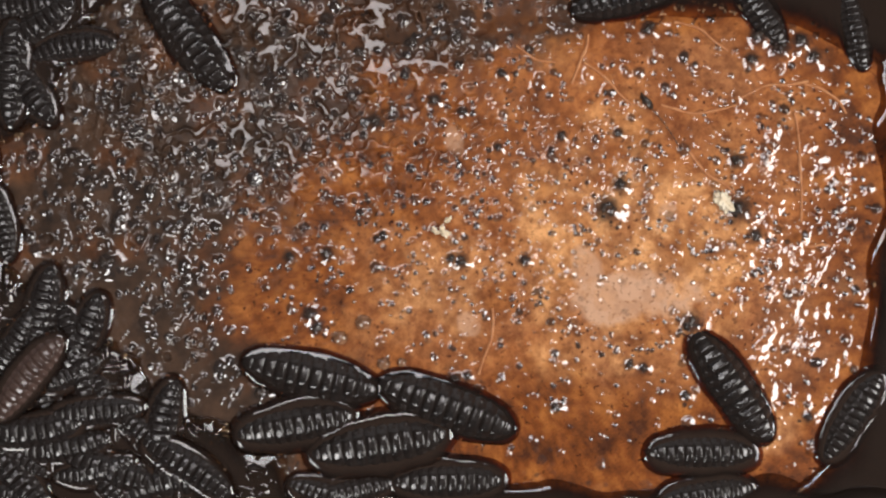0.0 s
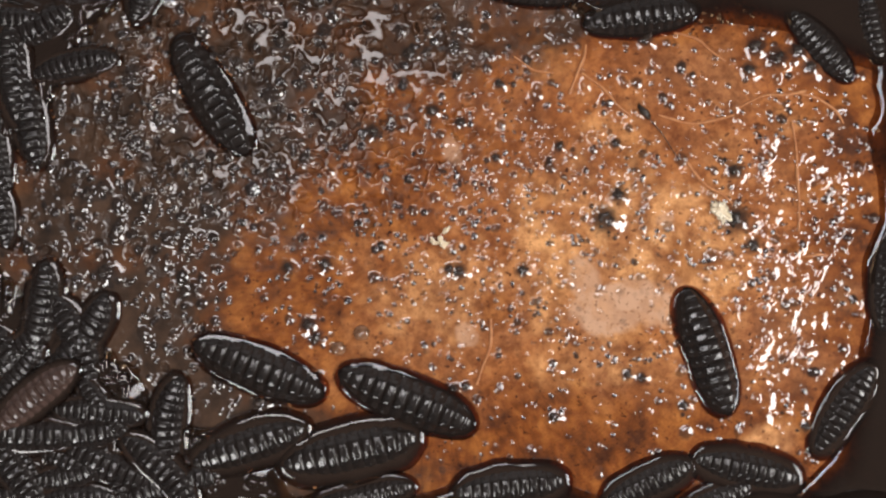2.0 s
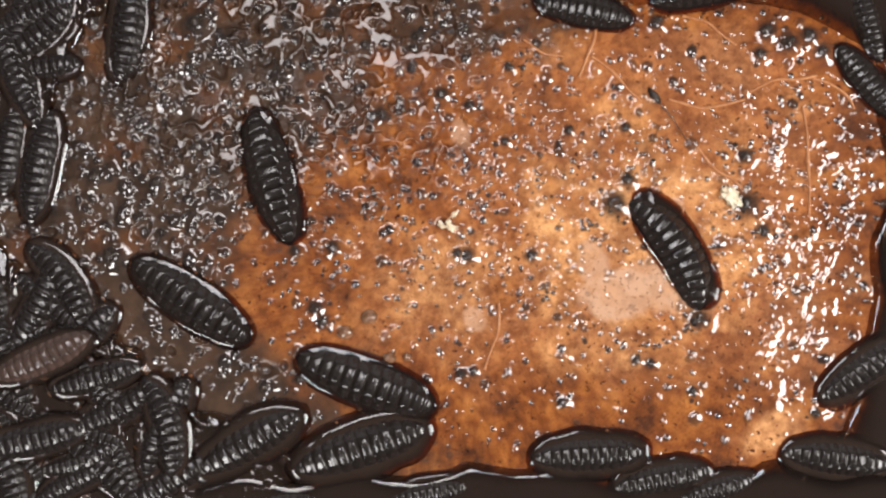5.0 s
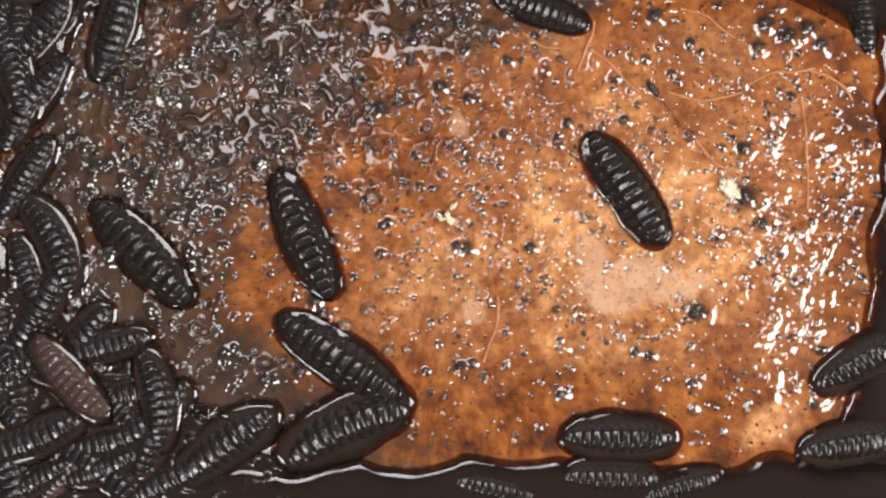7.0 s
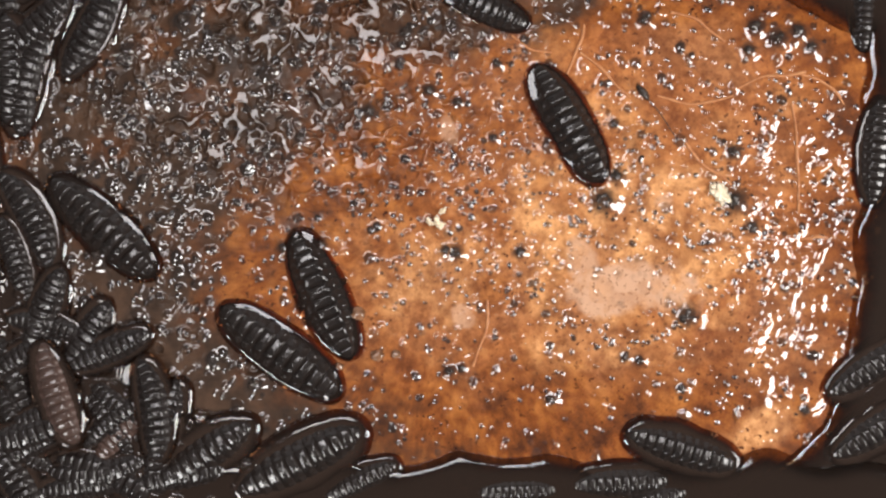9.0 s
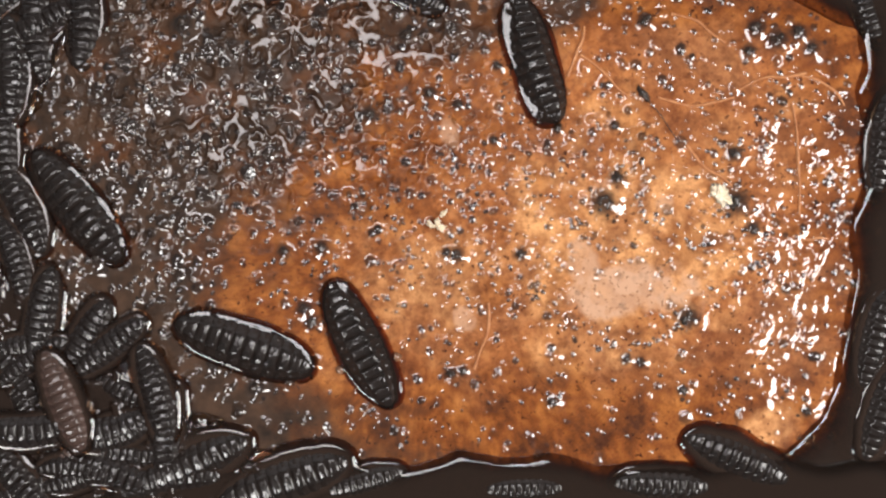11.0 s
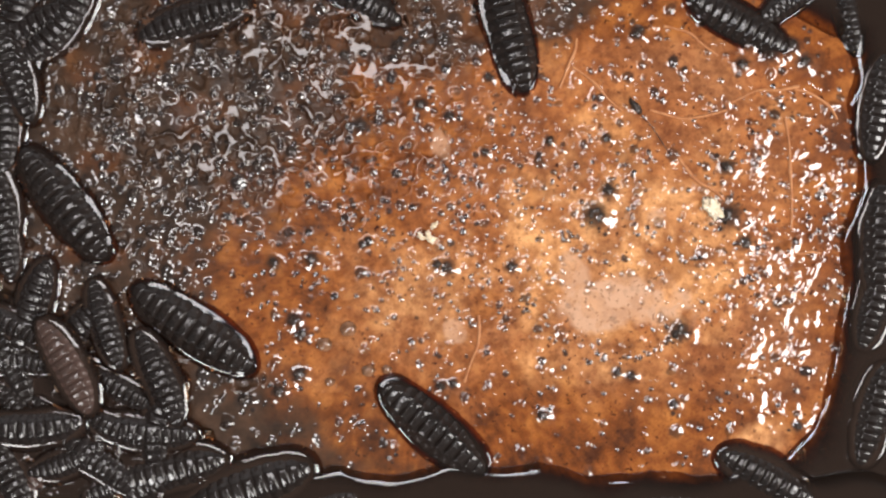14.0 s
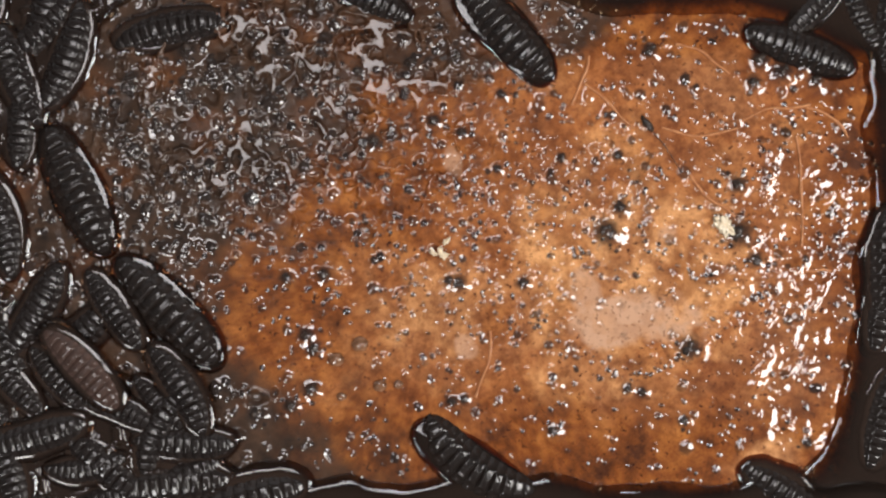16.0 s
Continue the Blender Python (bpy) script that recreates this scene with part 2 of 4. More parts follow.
slab_grains = [(11.7, 2.8, 0.85), (12.6, 4.5, 0.55), (21.0, 2.8, 0.90), (20.8, 6.2, 0.55), (8.4, 8.0, 0.35), (12.4, 8.2, 0.38), (8.0, -11.2, 0.45), (13.2, -8.2, 0.4),
               (14.2, -8.4, 0.35), (17.2, -10.4, 0.38), (5.8, -0.8, 0.42), (17.6, -5.3, 0.75), (25.9, -11.9, 0.42), (22.2, 0.9, 0.5), (22.4, 15.0, 0.6), (23.9, 14.2, 0.75),
               (25.4, 14.7, 0.6), (26.3, 13.6, 0.55), (21.9, 13.4, 0.5), (14.6, 15.6, 0.5)]
grains = slime_grains + slab_grains


def ground():
    xs, ys = stretched(-33.5, 33.5, 0.066, 160), stretched(-19.5, 19.5, 0.066, 160)
    gx, gy = np.meshgrid(xs, ys)
    silt, pool = silt_at(gx, gy), np.maximum.reduce([pool_at(gx, gy), front_at(gx, gy), corner_at(gx, gy)])
    rough = (1 - 0.5 * silt) * (1 - 0.8 * step(8, 20, gx))
    z = lie(gx, gy) + swell_at(gx, gy) + rough * (cloud(gx, gy, 0.9, 5) - 0.5) * 0.10 + rough * (cloud(gx, gy, 0.3, 8) - 0.5) * 0.025
    z += silt * (cloud(gx, gy, 2.6, 15) - 0.5) * 0.22
    grit = np.zeros_like(z)
    gloss = 0.012 + 0.012 * silt
    rng = np.random.RandomState(4)

    def silt_near(cx, cy):
        return silt[min(np.searchsorted(ys, cy), len(ys) - 1), min(np.searchsorted(xs, cx), len(xs) - 1)]

    def web_near(cx, cy):
        return web[min(np.searchsorted(ys, cy), len(ys) - 1), min(np.searchsorted(xs, cx), len(xs) - 1)]

    def reach_near(cx, cy):
        return math.exp(-min(((cx + 10) / 14) ** 2 + ((cy - 11) / 8.5) ** 2, 30) ** 1.5)

    def stamp(cx, cy, reach):
        i0, i1 = np.searchsorted(xs, [cx - reach, cx + reach])
        j0, j1 = np.searchsorted(ys, [cy - reach, cy + reach])
        return slice(j0, j1), slice(i0, i1)

    def dome(cx, cy, r, tall, dark, turn=0.0, thin=1.0, wet=1.0):
        """A grain under a bead of liquid: a low dome with a dark heart."""
        box = stamp(cx, cy, r * 1.9)
        dx, dy = gx[box] - cx, gy[box] - cy
        u, v = dx * math.cos(turn) + dy * math.sin(turn), -dx * math.sin(turn) + dy * math.cos(turn)
        d = (u * u + (v * thin) ** 2) / r ** 2 * (0.85 + 0.3 * layer(gx[box], gy[box], 0.35, 57))
        z[box] += tall * r * np.where(d < 0.7, 1 - d, 0.3 * np.exp(-(d - 0.7) * 3.3))
        gloss[box] = np.maximum(gloss[box], wet * (1 - step(1.2, 2.2, d)))
        grit[box] = np.maximum(grit[box], dark * (1 - step(0.5, 1.35, d * (0.7 + 0.6 * layer(gx[box], gy[box], 0.16, 19)))))

    # what is left of a level film that has drawn back: curved, branching strands
    wx, wy = gx + (cloud(gx, gy, 1.0, 151) - 0.5) * 0.8, gy + (cloud(gx, gy, 1.0, 157) - 0.5) * 0.8
    reach = np.exp(-np.clip(((gx + 10.5) / 15) ** 2 + ((gy - 11.0) / 8.5) ** 2, 0, 30) ** 1.5)

    def strand(cell, seed, width):
        n = (layer(wx, wy, cell, seed) + 0.4 * layer(wx, wy, cell * 0.42, seed + 1)) / 1.4
        return 1 - step(0.4 * width, width, np.abs(n - 0.5 - 0.10 * (cloud(gx, gy, 4.0, seed + 2) - 0.5)))

    web = np.maximum.reduce([strand(2.3, 301, 0.066), strand(1.3, 311, 0.095) * step(0.47, 0.53, cloud(gx, gy, 1.7, 321)), strand(0.8, 331, 0.16) * step(0.53, 0.58, cloud(gx, gy, 1.3, 341))])
    web *= step(0.25, 0.55, reach) * step(0.33, 0.43, cloud(gx, gy, 1.9, 161))
    holes = np.random.RandomState(17)
    hearts = []
    for _ in range(520):
        cx, cy, r = holes.uniform(-30, 8), holes.uniform(0, 18.5), holes.uniform(0.14, 0.40)
        if holes.rand() < 0.75 * reach_near(cx, cy) and web_near(cx, cy) < 0.2:
            hearts.append((cx, cy, r))
    # craters where the film has drawn back from grains
    for _ in range(260):
        cx, cy = rng.uniform(-33, 8), rng.uniform(-12, 19)
        if rng.rand() > 0.5 * silt_near(cx, cy) + 0.4 * math.exp(-((cx + 8) / 8) ** 2 - ((cy - 10) / 5) ** 2):
            continue
        r = min(0.18 + rng.exponential(0.20), 0.8)
        box = stamp(cx, cy, r * 2.4)
        dx, dy = gx[box] - cx, gy[box] - cy
        turn = rng.uniform(0, 3.14)
        u, v = dx * math.cos(turn) + dy * math.sin(turn), -dx * math.sin(turn) + dy * math.cos(turn)
        d = np.sqrt(u * u + (v * rng.uniform(1.0, 1.5)) ** 2) + (layer(gx[box], gy[box], 0.5, 77) - 0.5) * r * 0.5
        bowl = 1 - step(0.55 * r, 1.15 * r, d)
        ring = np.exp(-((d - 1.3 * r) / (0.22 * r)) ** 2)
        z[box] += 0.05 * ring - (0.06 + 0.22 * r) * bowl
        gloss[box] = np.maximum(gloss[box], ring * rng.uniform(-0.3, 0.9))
        # the bowl is darkened by a random amount
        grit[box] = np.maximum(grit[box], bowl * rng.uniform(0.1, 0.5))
        if rng.rand() < 0.7:
            hearts.append((cx + 0.2 * r, cy - 0.2 * r, rng.uniform(0.35, 0.6) * r))
    z += (0.35 * swell_at(gx, gy) + 0.20 - z) * web
    gloss = np.maximum(gloss, 0.42 * step(0.15, 0.6, web))
    grit *= 1 - 0.7 * web
    for cx, cy, r in hearts:
        dome(cx, cy, r, rng.uniform(0.26, 0.46), rng.uniform(0.6, 1.0), rng.uniform(0, 3.1), rng.uniform(1, 1.35))
    # larger drops on the slime
    for _ in range(210):
        cx, cy, r = rng.uniform(-32, 5), rng.uniform(-8, 18), 0.27 + min(rng.exponential(0.14), 0.40)
        if rng.rand() < 0.1 + 0.9 * silt_near(cx, cy):
            dome(cx, cy, r, rng.uniform(0.26, 0.42), rng.uniform(0.3, 1.0), rng.uniform(0, 3.1), rng.uniform(1, 1.4))
    # grains and beads under the film
    for _ in range(11500):
        cx, cy = rng.uniform(-33, 31), rng.uniform(-19, 19)
        if web_near(cx, cy) > 0.2 and rng.rand() < 0.85 or rng.rand() > 0.20 + 0.27 * silt_near(cx, cy) + 0.09 * (cx < 4) + 0.04 * (cx > 15) - 0.07 * (cy < -5) - 0.05 * (cx > 12 and cy < -4) - 0.13 * (cx < -3 and cy < 0) - 0.10 * (cx < -13):
            continue
        r = min(0.12 + rng.exponential(0.07), 0.40) * (1.0 + 0.25 * (cx > 6) + 0.45 * (cx < -13))
        stain = rng.rand()
        dome(cx, cy, r, rng.uniform(0.20, 0.36), (0.35 + 0.6 * rng.rand()) * (stain < 0.62), rng.uniform(0, 3.1), rng.uniform(1, 1.4), 1.0 if stain > 0.2 else 0.3)
    # fine clear beads
    for _ in range(1250):
        cx, cy = rng.uniform(0, 29), rng.triangular(-14, 5, 15)
        dome(cx, cy, rng.uniform(0.075, 0.125), rng.uniform(0.26, 0.40), 0.0)
    # loose clusters of grit
    for _ in range(130):
        kx, ky = rng.uniform(-22, 24), rng.triangular(-14, 3, 15)
        for _ in range(rng.randint(2, 7)):
            cx, cy, r = kx + rng.normal(0, 0.42), ky + rng.normal(0, 0.32), rng.uniform(0.09, 0.24)
            dome(cx, cy, r, rng.uniform(0.22, 0.40), rng.uniform(0.6, 1.0), rng.uniform(0, 3.1), rng.uniform(1, 1.5))
    # wet welts on the slope to the side, drawn out along one direction
    welts = np.random.RandomState(23)
    for _ in range(75):
        cx, cy = min(welts.normal(24.8, 1.9), 28.4), max(welts.normal(-1.5, 5.0), -11.5)
        turn, r = radians(welts.normal(62, 22)), welts.uniform(0.28, 0.56)
        for k in range(welts.randint(1, 5)):
            q = r * welts.uniform(0.7, 1.2)
            dome(cx, cy, q, welts.uniform(0.12, 0.17), 0.0, turn, welts.uniform(1.0, 1.3))
            cx, cy = cx + math.cos(turn) * q * 1.25 + welts.normal(0, 0.1), cy + math.sin(turn) * q * 1.25 + welts.normal(0, 0.1)
    # beads of liquid that cling to the larger grains
    for k, (cx, cy, r) in enumerate(grains):
        q = r * 1.05
        box = stamp(cx, cy, q * 2.6)
        dx, dy = gx[box] - cx - 0.25 * r, gy[box] - cy + 0.3 * r
        d = (dx * dx + dy * dy) / q ** 2 * (0.8 + 0.4 * layer(gx[box], gy[box], 0.4, 57))
        z[box] = z[box] + (lie(gx[box], gy[box]) + swell_at(gx[box], gy[box]) - z[box]) * np.exp(-d * d) + 0.50 * q * np.exp(-d)
        gloss[box] = np.maximum(gloss[box], 1 - step(1.6, 3.0, d))
        # dark colour reaches out past each grain's edge
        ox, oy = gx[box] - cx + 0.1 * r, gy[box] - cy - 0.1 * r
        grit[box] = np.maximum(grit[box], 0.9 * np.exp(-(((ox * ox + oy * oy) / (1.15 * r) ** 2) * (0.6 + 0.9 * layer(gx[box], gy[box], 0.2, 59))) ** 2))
    wet = np.maximum(step(-0.2, 1.5, pool), 0.7 * step(-2.4, -0.4, front_at(gx, gy)))
    grit *= 1 - 0.6 * wet
    z = z * (1 - 0.93 * wet) + 0.93 * wet * lie(gx, gy)
    # rust-brown rims, with the light's falloff from the middle painted in
    rust = 1.0 * np.maximum(step(6.0, 12.0, -gy + (cloud(gx, gy, 3, 61) - 0.5) * 6), (gx > -15) * step(-4.2, 0.2, pool + (cloud(gx, gy, 2, 63) - 0.5) * 3))
    rust = np.maximum(rust, 1.0 * step(23.5, 29.0, gx + (cloud(gx, gy, 2.4, 65) - 0.5) * 7))
    rust = np.maximum(rust, 0.85 * step(14.0, 16.5, gy + (cloud(gx, gy, 2.4, 67) - 0.5) * 4))
    rust = np.maximum(rust, 0.6 * step(0.55, 0.75, cloud(gx, gy, 3.5, 71)))
    rust = np.maximum(rust, 0.9 * step(-18, -5, -13.7 + 0.574 * gy - gx + (cloud(gx, gy, 3, 121) - 0.5) * 14))
    # the first, broad blot also paints the light's bright middle into the colour
    tan = np.maximum.reduce([0.78 * blot(gx, gy, 13, -0.5, 7.5, 6.5, 20, 80, 0.7), blot(gx, gy, 6.9, 1.5, 1.8, 4.5, 12, 81), blot(gx, gy, 9.6, -7.9, 2.8, 1.4, 10, 84), 0.8 * blot(gx, gy, 19.5, -0.6, 2.6, 2.0, 40, 87), 1.5 * blot(gx, gy, 23.0, -13.2, 2.4, 1.5, 20, 88), 0.4 * blot(gx, gy, 29, -2.4, 1.0, 1.2, 0, 89), 0.45 * blot(gx, gy, -2, -4, 6, 4, 30, 90, 0.9)])
    spot = lambda *a: blot(*a, core=0.68)
    pale = np.maximum.reduce([0.95 * spot(gx, gy, 13.6, -3.3, 4.7, 1.7, -3, 91, 0.55), 0.7 * spot(gx, gy, 10.2, -1.5, 1.1, 1.7, 20, 92, 0.35), spot(gx, gy, 11.6, -4.3, 2.2, 1.2, 0, 95, 0.35), 0.55 * spot(gx, gy, 0.7, 7.9, 0.6, 1.1, 20, 93), 0.6 * spot(gx, gy, 1.9, -5.4, 0.9, 0.7, -40, 94), 0.5 * spot(gx, gy, 15.8, 2.7, 0.9, 0.7, 0, 96)])
    pale *= 0.70 + 0.36 * step(0.36, 0.58, cloud(gx, gy, 0.8, 105))
    tan *= 0.25 + 0.9 * step(0.35, 0.65, cloud(gx, gy, 1.6, 101))
    tan = np.clip(tan, 0, 1)
    rust *= 1 - 0.95 * np.maximum(blot(gx, gy, 22.8, -13.2, 2.6, 1.6, 25, 141), 0.4 * blot(gx, gy, 29.0, -2.4, 1.1, 1.2, 0, 143))
    smooth = np.maximum(pale, 0)
    calm = lie(gx, gy) + swell_at(gx, gy)
    z = z + (calm - z) * 0.75 * smooth
    grit *= 1 - 0.85 * smooth
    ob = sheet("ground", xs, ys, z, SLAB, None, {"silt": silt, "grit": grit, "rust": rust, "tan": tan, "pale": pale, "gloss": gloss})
    return tagged(ob, "wet rust-brown slab with dark grit and grey slime", "ground", kind="structure")


ground()


def lip_height(d, lift, run=0.85):
    """The edge of a pool, d millimetres inwards: a rounded shoulder, then level."""
    q = np.clip(np.asarray(d, float) / run, 0, 1)
    return lift * (1 - (1 - q) ** 2)


def rim_pool(depth_at, base, run, shade, mat):
    """Dark liquid about the slab, with a rounded lip where it ends."""
    xs, ys = stretched(-34, 34, 0.12, 150), stretched(-24, 20, 0.12, 150)
    gx, gy = np.meshgrid(xs, ys)
    d = depth_at(gx, gy)
    lip = np.where(d > 0, lip_height(d, 0.27, run), 1.2 * d)
    ob = sheet("water", xs, ys, base(gx, gy) + lip, mat, d > -0.4, {"deep": step(-0.15, shade, d)})
    return tagged(ob, "dark brown liquid pooled round the slab", "water", kind="structure")


POOL_RIM = liquid_material("rim_pool_liquid", (0.90, 0.76, 0.58), (0.24, 0.145, 0.085), (0.07, 0.042, 0.028), 0.28)
side_pool = rim_pool(pool_at, lambda x, y: lie(x, y) + swell_at(x, y) * (1 - 0.75 * step(-0.2, 1.5, pool_at(x, y))), 0.8, 2.4, POOL_RIM)
rim_pool(corner_at, lambda x, y: lie(x, y) + swell_at(x, y) + 0.16 * (cloud(x, y, 1.7, 201) - 0.5) + 0.30 * step(0.58, 0.82, layer(x, y, 0.75, 203)), 1.2, 1.3, POOL_RIM)
front_pool = rim_pool(front_at, lambda x, y: 0.02 + 0 * x, 0.95, 1.5, POOL_RIM)


# ---- larvae ----
def linked(name, bm, mat, parent, label=""):
    me = bpy.data.meshes.new(name)
    bm.to_mesh(me)
    bm.free()
    return shared(name, me, mat, parent, label)


def shared(name, me, mat, parent, label=""):
    if not me.materials:
        me.materials.append(mat)
    me.polygons.foreach_set("use_smooth", np.ones(len(me.polygons), bool))
    ob = new(name, me)
    ob.parent = parent
    return tagged(ob, label)


SEGMENTS = 12
LENGTH = 9.2


def girth(u, stout):
    """Half the body's width at u, 0 at the narrow end and 1 at the blunt end, in millimetres."""
    taper = 0.80 + 0.20 * float(step(0.0, 0.45, u))
    round_off = max(0.0, 1 - abs(2 * u - 1) ** 3.4) ** 0.5
    return stout * taper * round_off * (1 - 0.08 * float(step(0.65, 1.0, u)))


# half the cross-section, from the ridge of the back to the belly: breadth and height in parts of the half-width
SECTION_AT = (0.0, 0.22, 0.40, 0.50, 0.56, 0.64, 0.74, 0.82, 0.92, 1.0, 1.12, 1.30, 1.60)
SECTION_Y = (0.0, 0.22, 0.40, 0.49, 0.55, 0.63, 0.73, 0.82, 0.93, 0.99, 0.98, 0.80, 0.0)
SECTION_Z = (0.62, 0.610, 0.585, 0.550, 0.500, 0.410, 0.305, 0.235, 0.140, 0.085, 0.04, 0.0, 0.0)


def segment_mesh(i, stout, seed, plated):
    """One ring of the body about its own centre: a flat back plate, a groove on each side of it, low flanks with a wart."""
    rng = random.Random(seed * 100 + i)
    bm = bmesh.new()
    rings = 13
    half = (0.0, 0.1, 0.2, 0.3, 0.38, 0.44, 0.50, 0.55, 0.60, 0.66, 0.72, 0.77, 0.82, 0.88, 0.95, 1.0, 1.12, 1.3)
    sides = [-q for q in half[:0:-1]] + list(half) + [1.6]
    plated *= rng.uniform(0.8, 1.15)
    lean, tip = rng.uniform(-0.05, 0.05), rng.uniform(-0.02, 0.05)
    warts = [(0.76 + rng.uniform(-0.03, 0.03), 0.52, 0.10, 0.05, 0.13), (-0.76 + rng.uniform(-0.03, 0.03), 0.52, 0.10, 0.05, 0.13)]
    warts += [(rng.uniform(-0.36, 0.36), rng.uniform(0.4, 0.8), rng.uniform(0.012, 0.04), 0.06, 0.10) for _ in range(3)]
    rows = []
    for k in range(rings):
        s = -0.06 + 1.12 * k / (rings - 1)
        u = min(max((i + s) / SEGMENTS, 0.004), 0.996)
        w = girth(u, stout)
        inside = min(max(s, 0), 1)
        swell = float(step(0.0, 0.30, inside) * (1 - step(0.82, 1.0, inside)))
        row = []
        for q in sides:
            at = abs(q)
            y = math.copysign(float(np.interp(at, SECTION_AT, SECTION_Y)), q)
            z = float(np.interp(at, SECTION_AT, SECTION_Z))
            edge = 0.53 - 0.07 * abs(2 * inside - 0.9) + lean * (1 if q > 0 else -1)
            on_plate = 1 - float(step(edge - 0.08, edge + 0.05, at))
            low = float(step(1.0, 1.25, at))
            z += (on_plate * plated * (swell - 0.55) + (1 - on_plate) * (1 - low) * 0.020 * (swell - 0.6))
            z += on_plate * tip * (inside - 0.5) * 2 + (1 - low) * sum(h * math.exp(-((q - c) / v) ** 2 - ((s - d) / l) ** 2) for c, d, h, v, l in warts)
            z += (1 - low) * 0.012 * noise.noise((q * 7, s * 4 + i * 3.7, seed * 5.1))
            y *= 1 + 0.035 * (swell - 0.6) * float(step(0.6, 0.95, at))
            if s < 0 or s > 1:
                z = 0.96 * z - 0.02
            row.append(bm.verts.new((((i + s) / SEGMENTS - (i + 0.5) / SEGMENTS) * LENGTH * MM, w * y * MM, w * z * MM)))
        rows.append(row)
    around = len(sides)
    for p, q in zip(rows, rows[1:]):
        for j in range(around):
            bm.faces.new((p[j], q[j], q[(j + 1) % around], p[(j + 1) % around]))
    bm.faces.new(rows[0])
    bm.faces.new(rows[-1][::-1])
    bmesh.ops.recalc_face_normals(bm, faces=bm.faces)
    me = bpy.data.meshes.new("segment")
    bm.to_mesh(me)
    bm.free()
    return me


def body(stout, seed, plated, mat, label):
    return [segment_mesh(i, stout, seed, plated) for i in range(SEGMENTS)], stout, mat, label


body_broad = body(1.50, 1, 0.10, BLACK, "broad glossy black segmented larva in a film of brown liquid")
body_slim = body(1.46, 2, 0.10, BLACK, "glossy black segmented larva wet with brown liquid")
body_heap = body(1.44, 4, 0.115, WET, "glossy black segmented larva crowded among others in dark liquid")
body_brown = body(1.42, 3, 0.12, BROWN, "dull reddish-brown segmented larva among black ones")


def bent(x, bow):
    """The place and turn at x along a body that turns by bow degrees over its length."""
    k = radians(bow) / LENGTH
    if abs(k) < 1e-5:
        return x, 0.0, 0.0
    return math.sin(k * x) / k, (1 - math.cos(k * x)) / k, math.degrees(k * x)


def segment_pose(i, bow):
    x, y, turn = bent(((i + 0.5) / SEGMENTS - 0.5) * LENGTH, bow)
    return pose(x * MM, y * MM, 0, 0, 0, turn)


def film_mesh(stout, margin, lift, bow, seed, flat):
    """The liquid drawn up round a body: a rounded wavy lip, level up to the flanks, tinted darkest beside the body."""
    bm = bmesh.new()
    deep = bm.verts.layers.float.new("deep")
    around, across = 112, [1.0, 0.99, 0.978, 0.964, 0.948, 0.93, 0.91, 0.89, 0.865, 0.84, 0.81, 0.78, 0.74, 0.70, 0.65, 0.60, 0.54, 0.48, 0.40, 0.30, 0.15, 0.0]
    run = 0.75 if flat else 0.38
    rows = []
    for k in range(around):
        a = 2 * math.pi * k / around
        c, s = math.cos(a), math.sin(a)
        ex, ey = math.copysign(abs(c) ** 0.88, c), math.copysign(abs(s) ** 0.88, s)
        wob = 1 + 0.34 * noise.noise((ex * 1.9, ey * 1.3, seed * 7.7)) + 0.10 * noise.noise((ex * 5, ey * 3, seed * 3.3))
        outer = ((LENGTH / 2 + margin * (0.45 + 0.15 * (ex > 0)) * wob) * ex, (stout * 0.93 + margin * wob) * ey)
        inner = (LENGTH * 0.40 * ex, stout * 0.40 * ey)
        span = math.dist(outer, inner)
        brim = 1 if flat else 1 + 0.6 * noise.noise((ex * 2.6, ey * 2.6, seed * 2.9)) + 0.7 * float(step(0.55, 0.95, ex))
        row = []
        for f in across:
            x, y = inner[0] + (outer[0] - inner[0]) * f, inner[1] + (outer[1] - inner[1]) * f
            d = (1 - f) * span
            z = lip_height(d, lift * brim, run) + (0 if flat else 0.05 + 0.10 * d)
            z += 0.02 * noise.noise((x * 0.9, y * 0.9, seed * 1.7)) * min(1.0, d / 0.5)
            z -= 0.20 * (f == 1.0)
            px, py, turn = bent(x, bow)
            v = bm.verts.new(((px - y * math.sin(radians(turn))) * MM, (py + y * math.cos(radians(turn))) * MM, z * MM))
            # tint grows with distance in from the film's edge
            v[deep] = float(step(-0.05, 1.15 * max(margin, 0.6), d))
            row.append(v)
        rows.append(row)
    for k in range(around):
        p, q = rows[k], rows[(k + 1) % around]
        for j in range(len(across) - 1):
            bm.faces.new((p[j], p[j + 1], q[j + 1], q[j]))
    bmesh.ops.recalc_face_normals(bm, faces=bm.faces)
    if sum(f.normal.z for f in bm.faces) < 0:
        bmesh.ops.reverse_faces(bm, faces=bm.faces)
    me = bpy.data.meshes.new("liquid_film")
    bm.to_mesh(me)
    bm.free()
    return me


count = 0
RINGS = {}


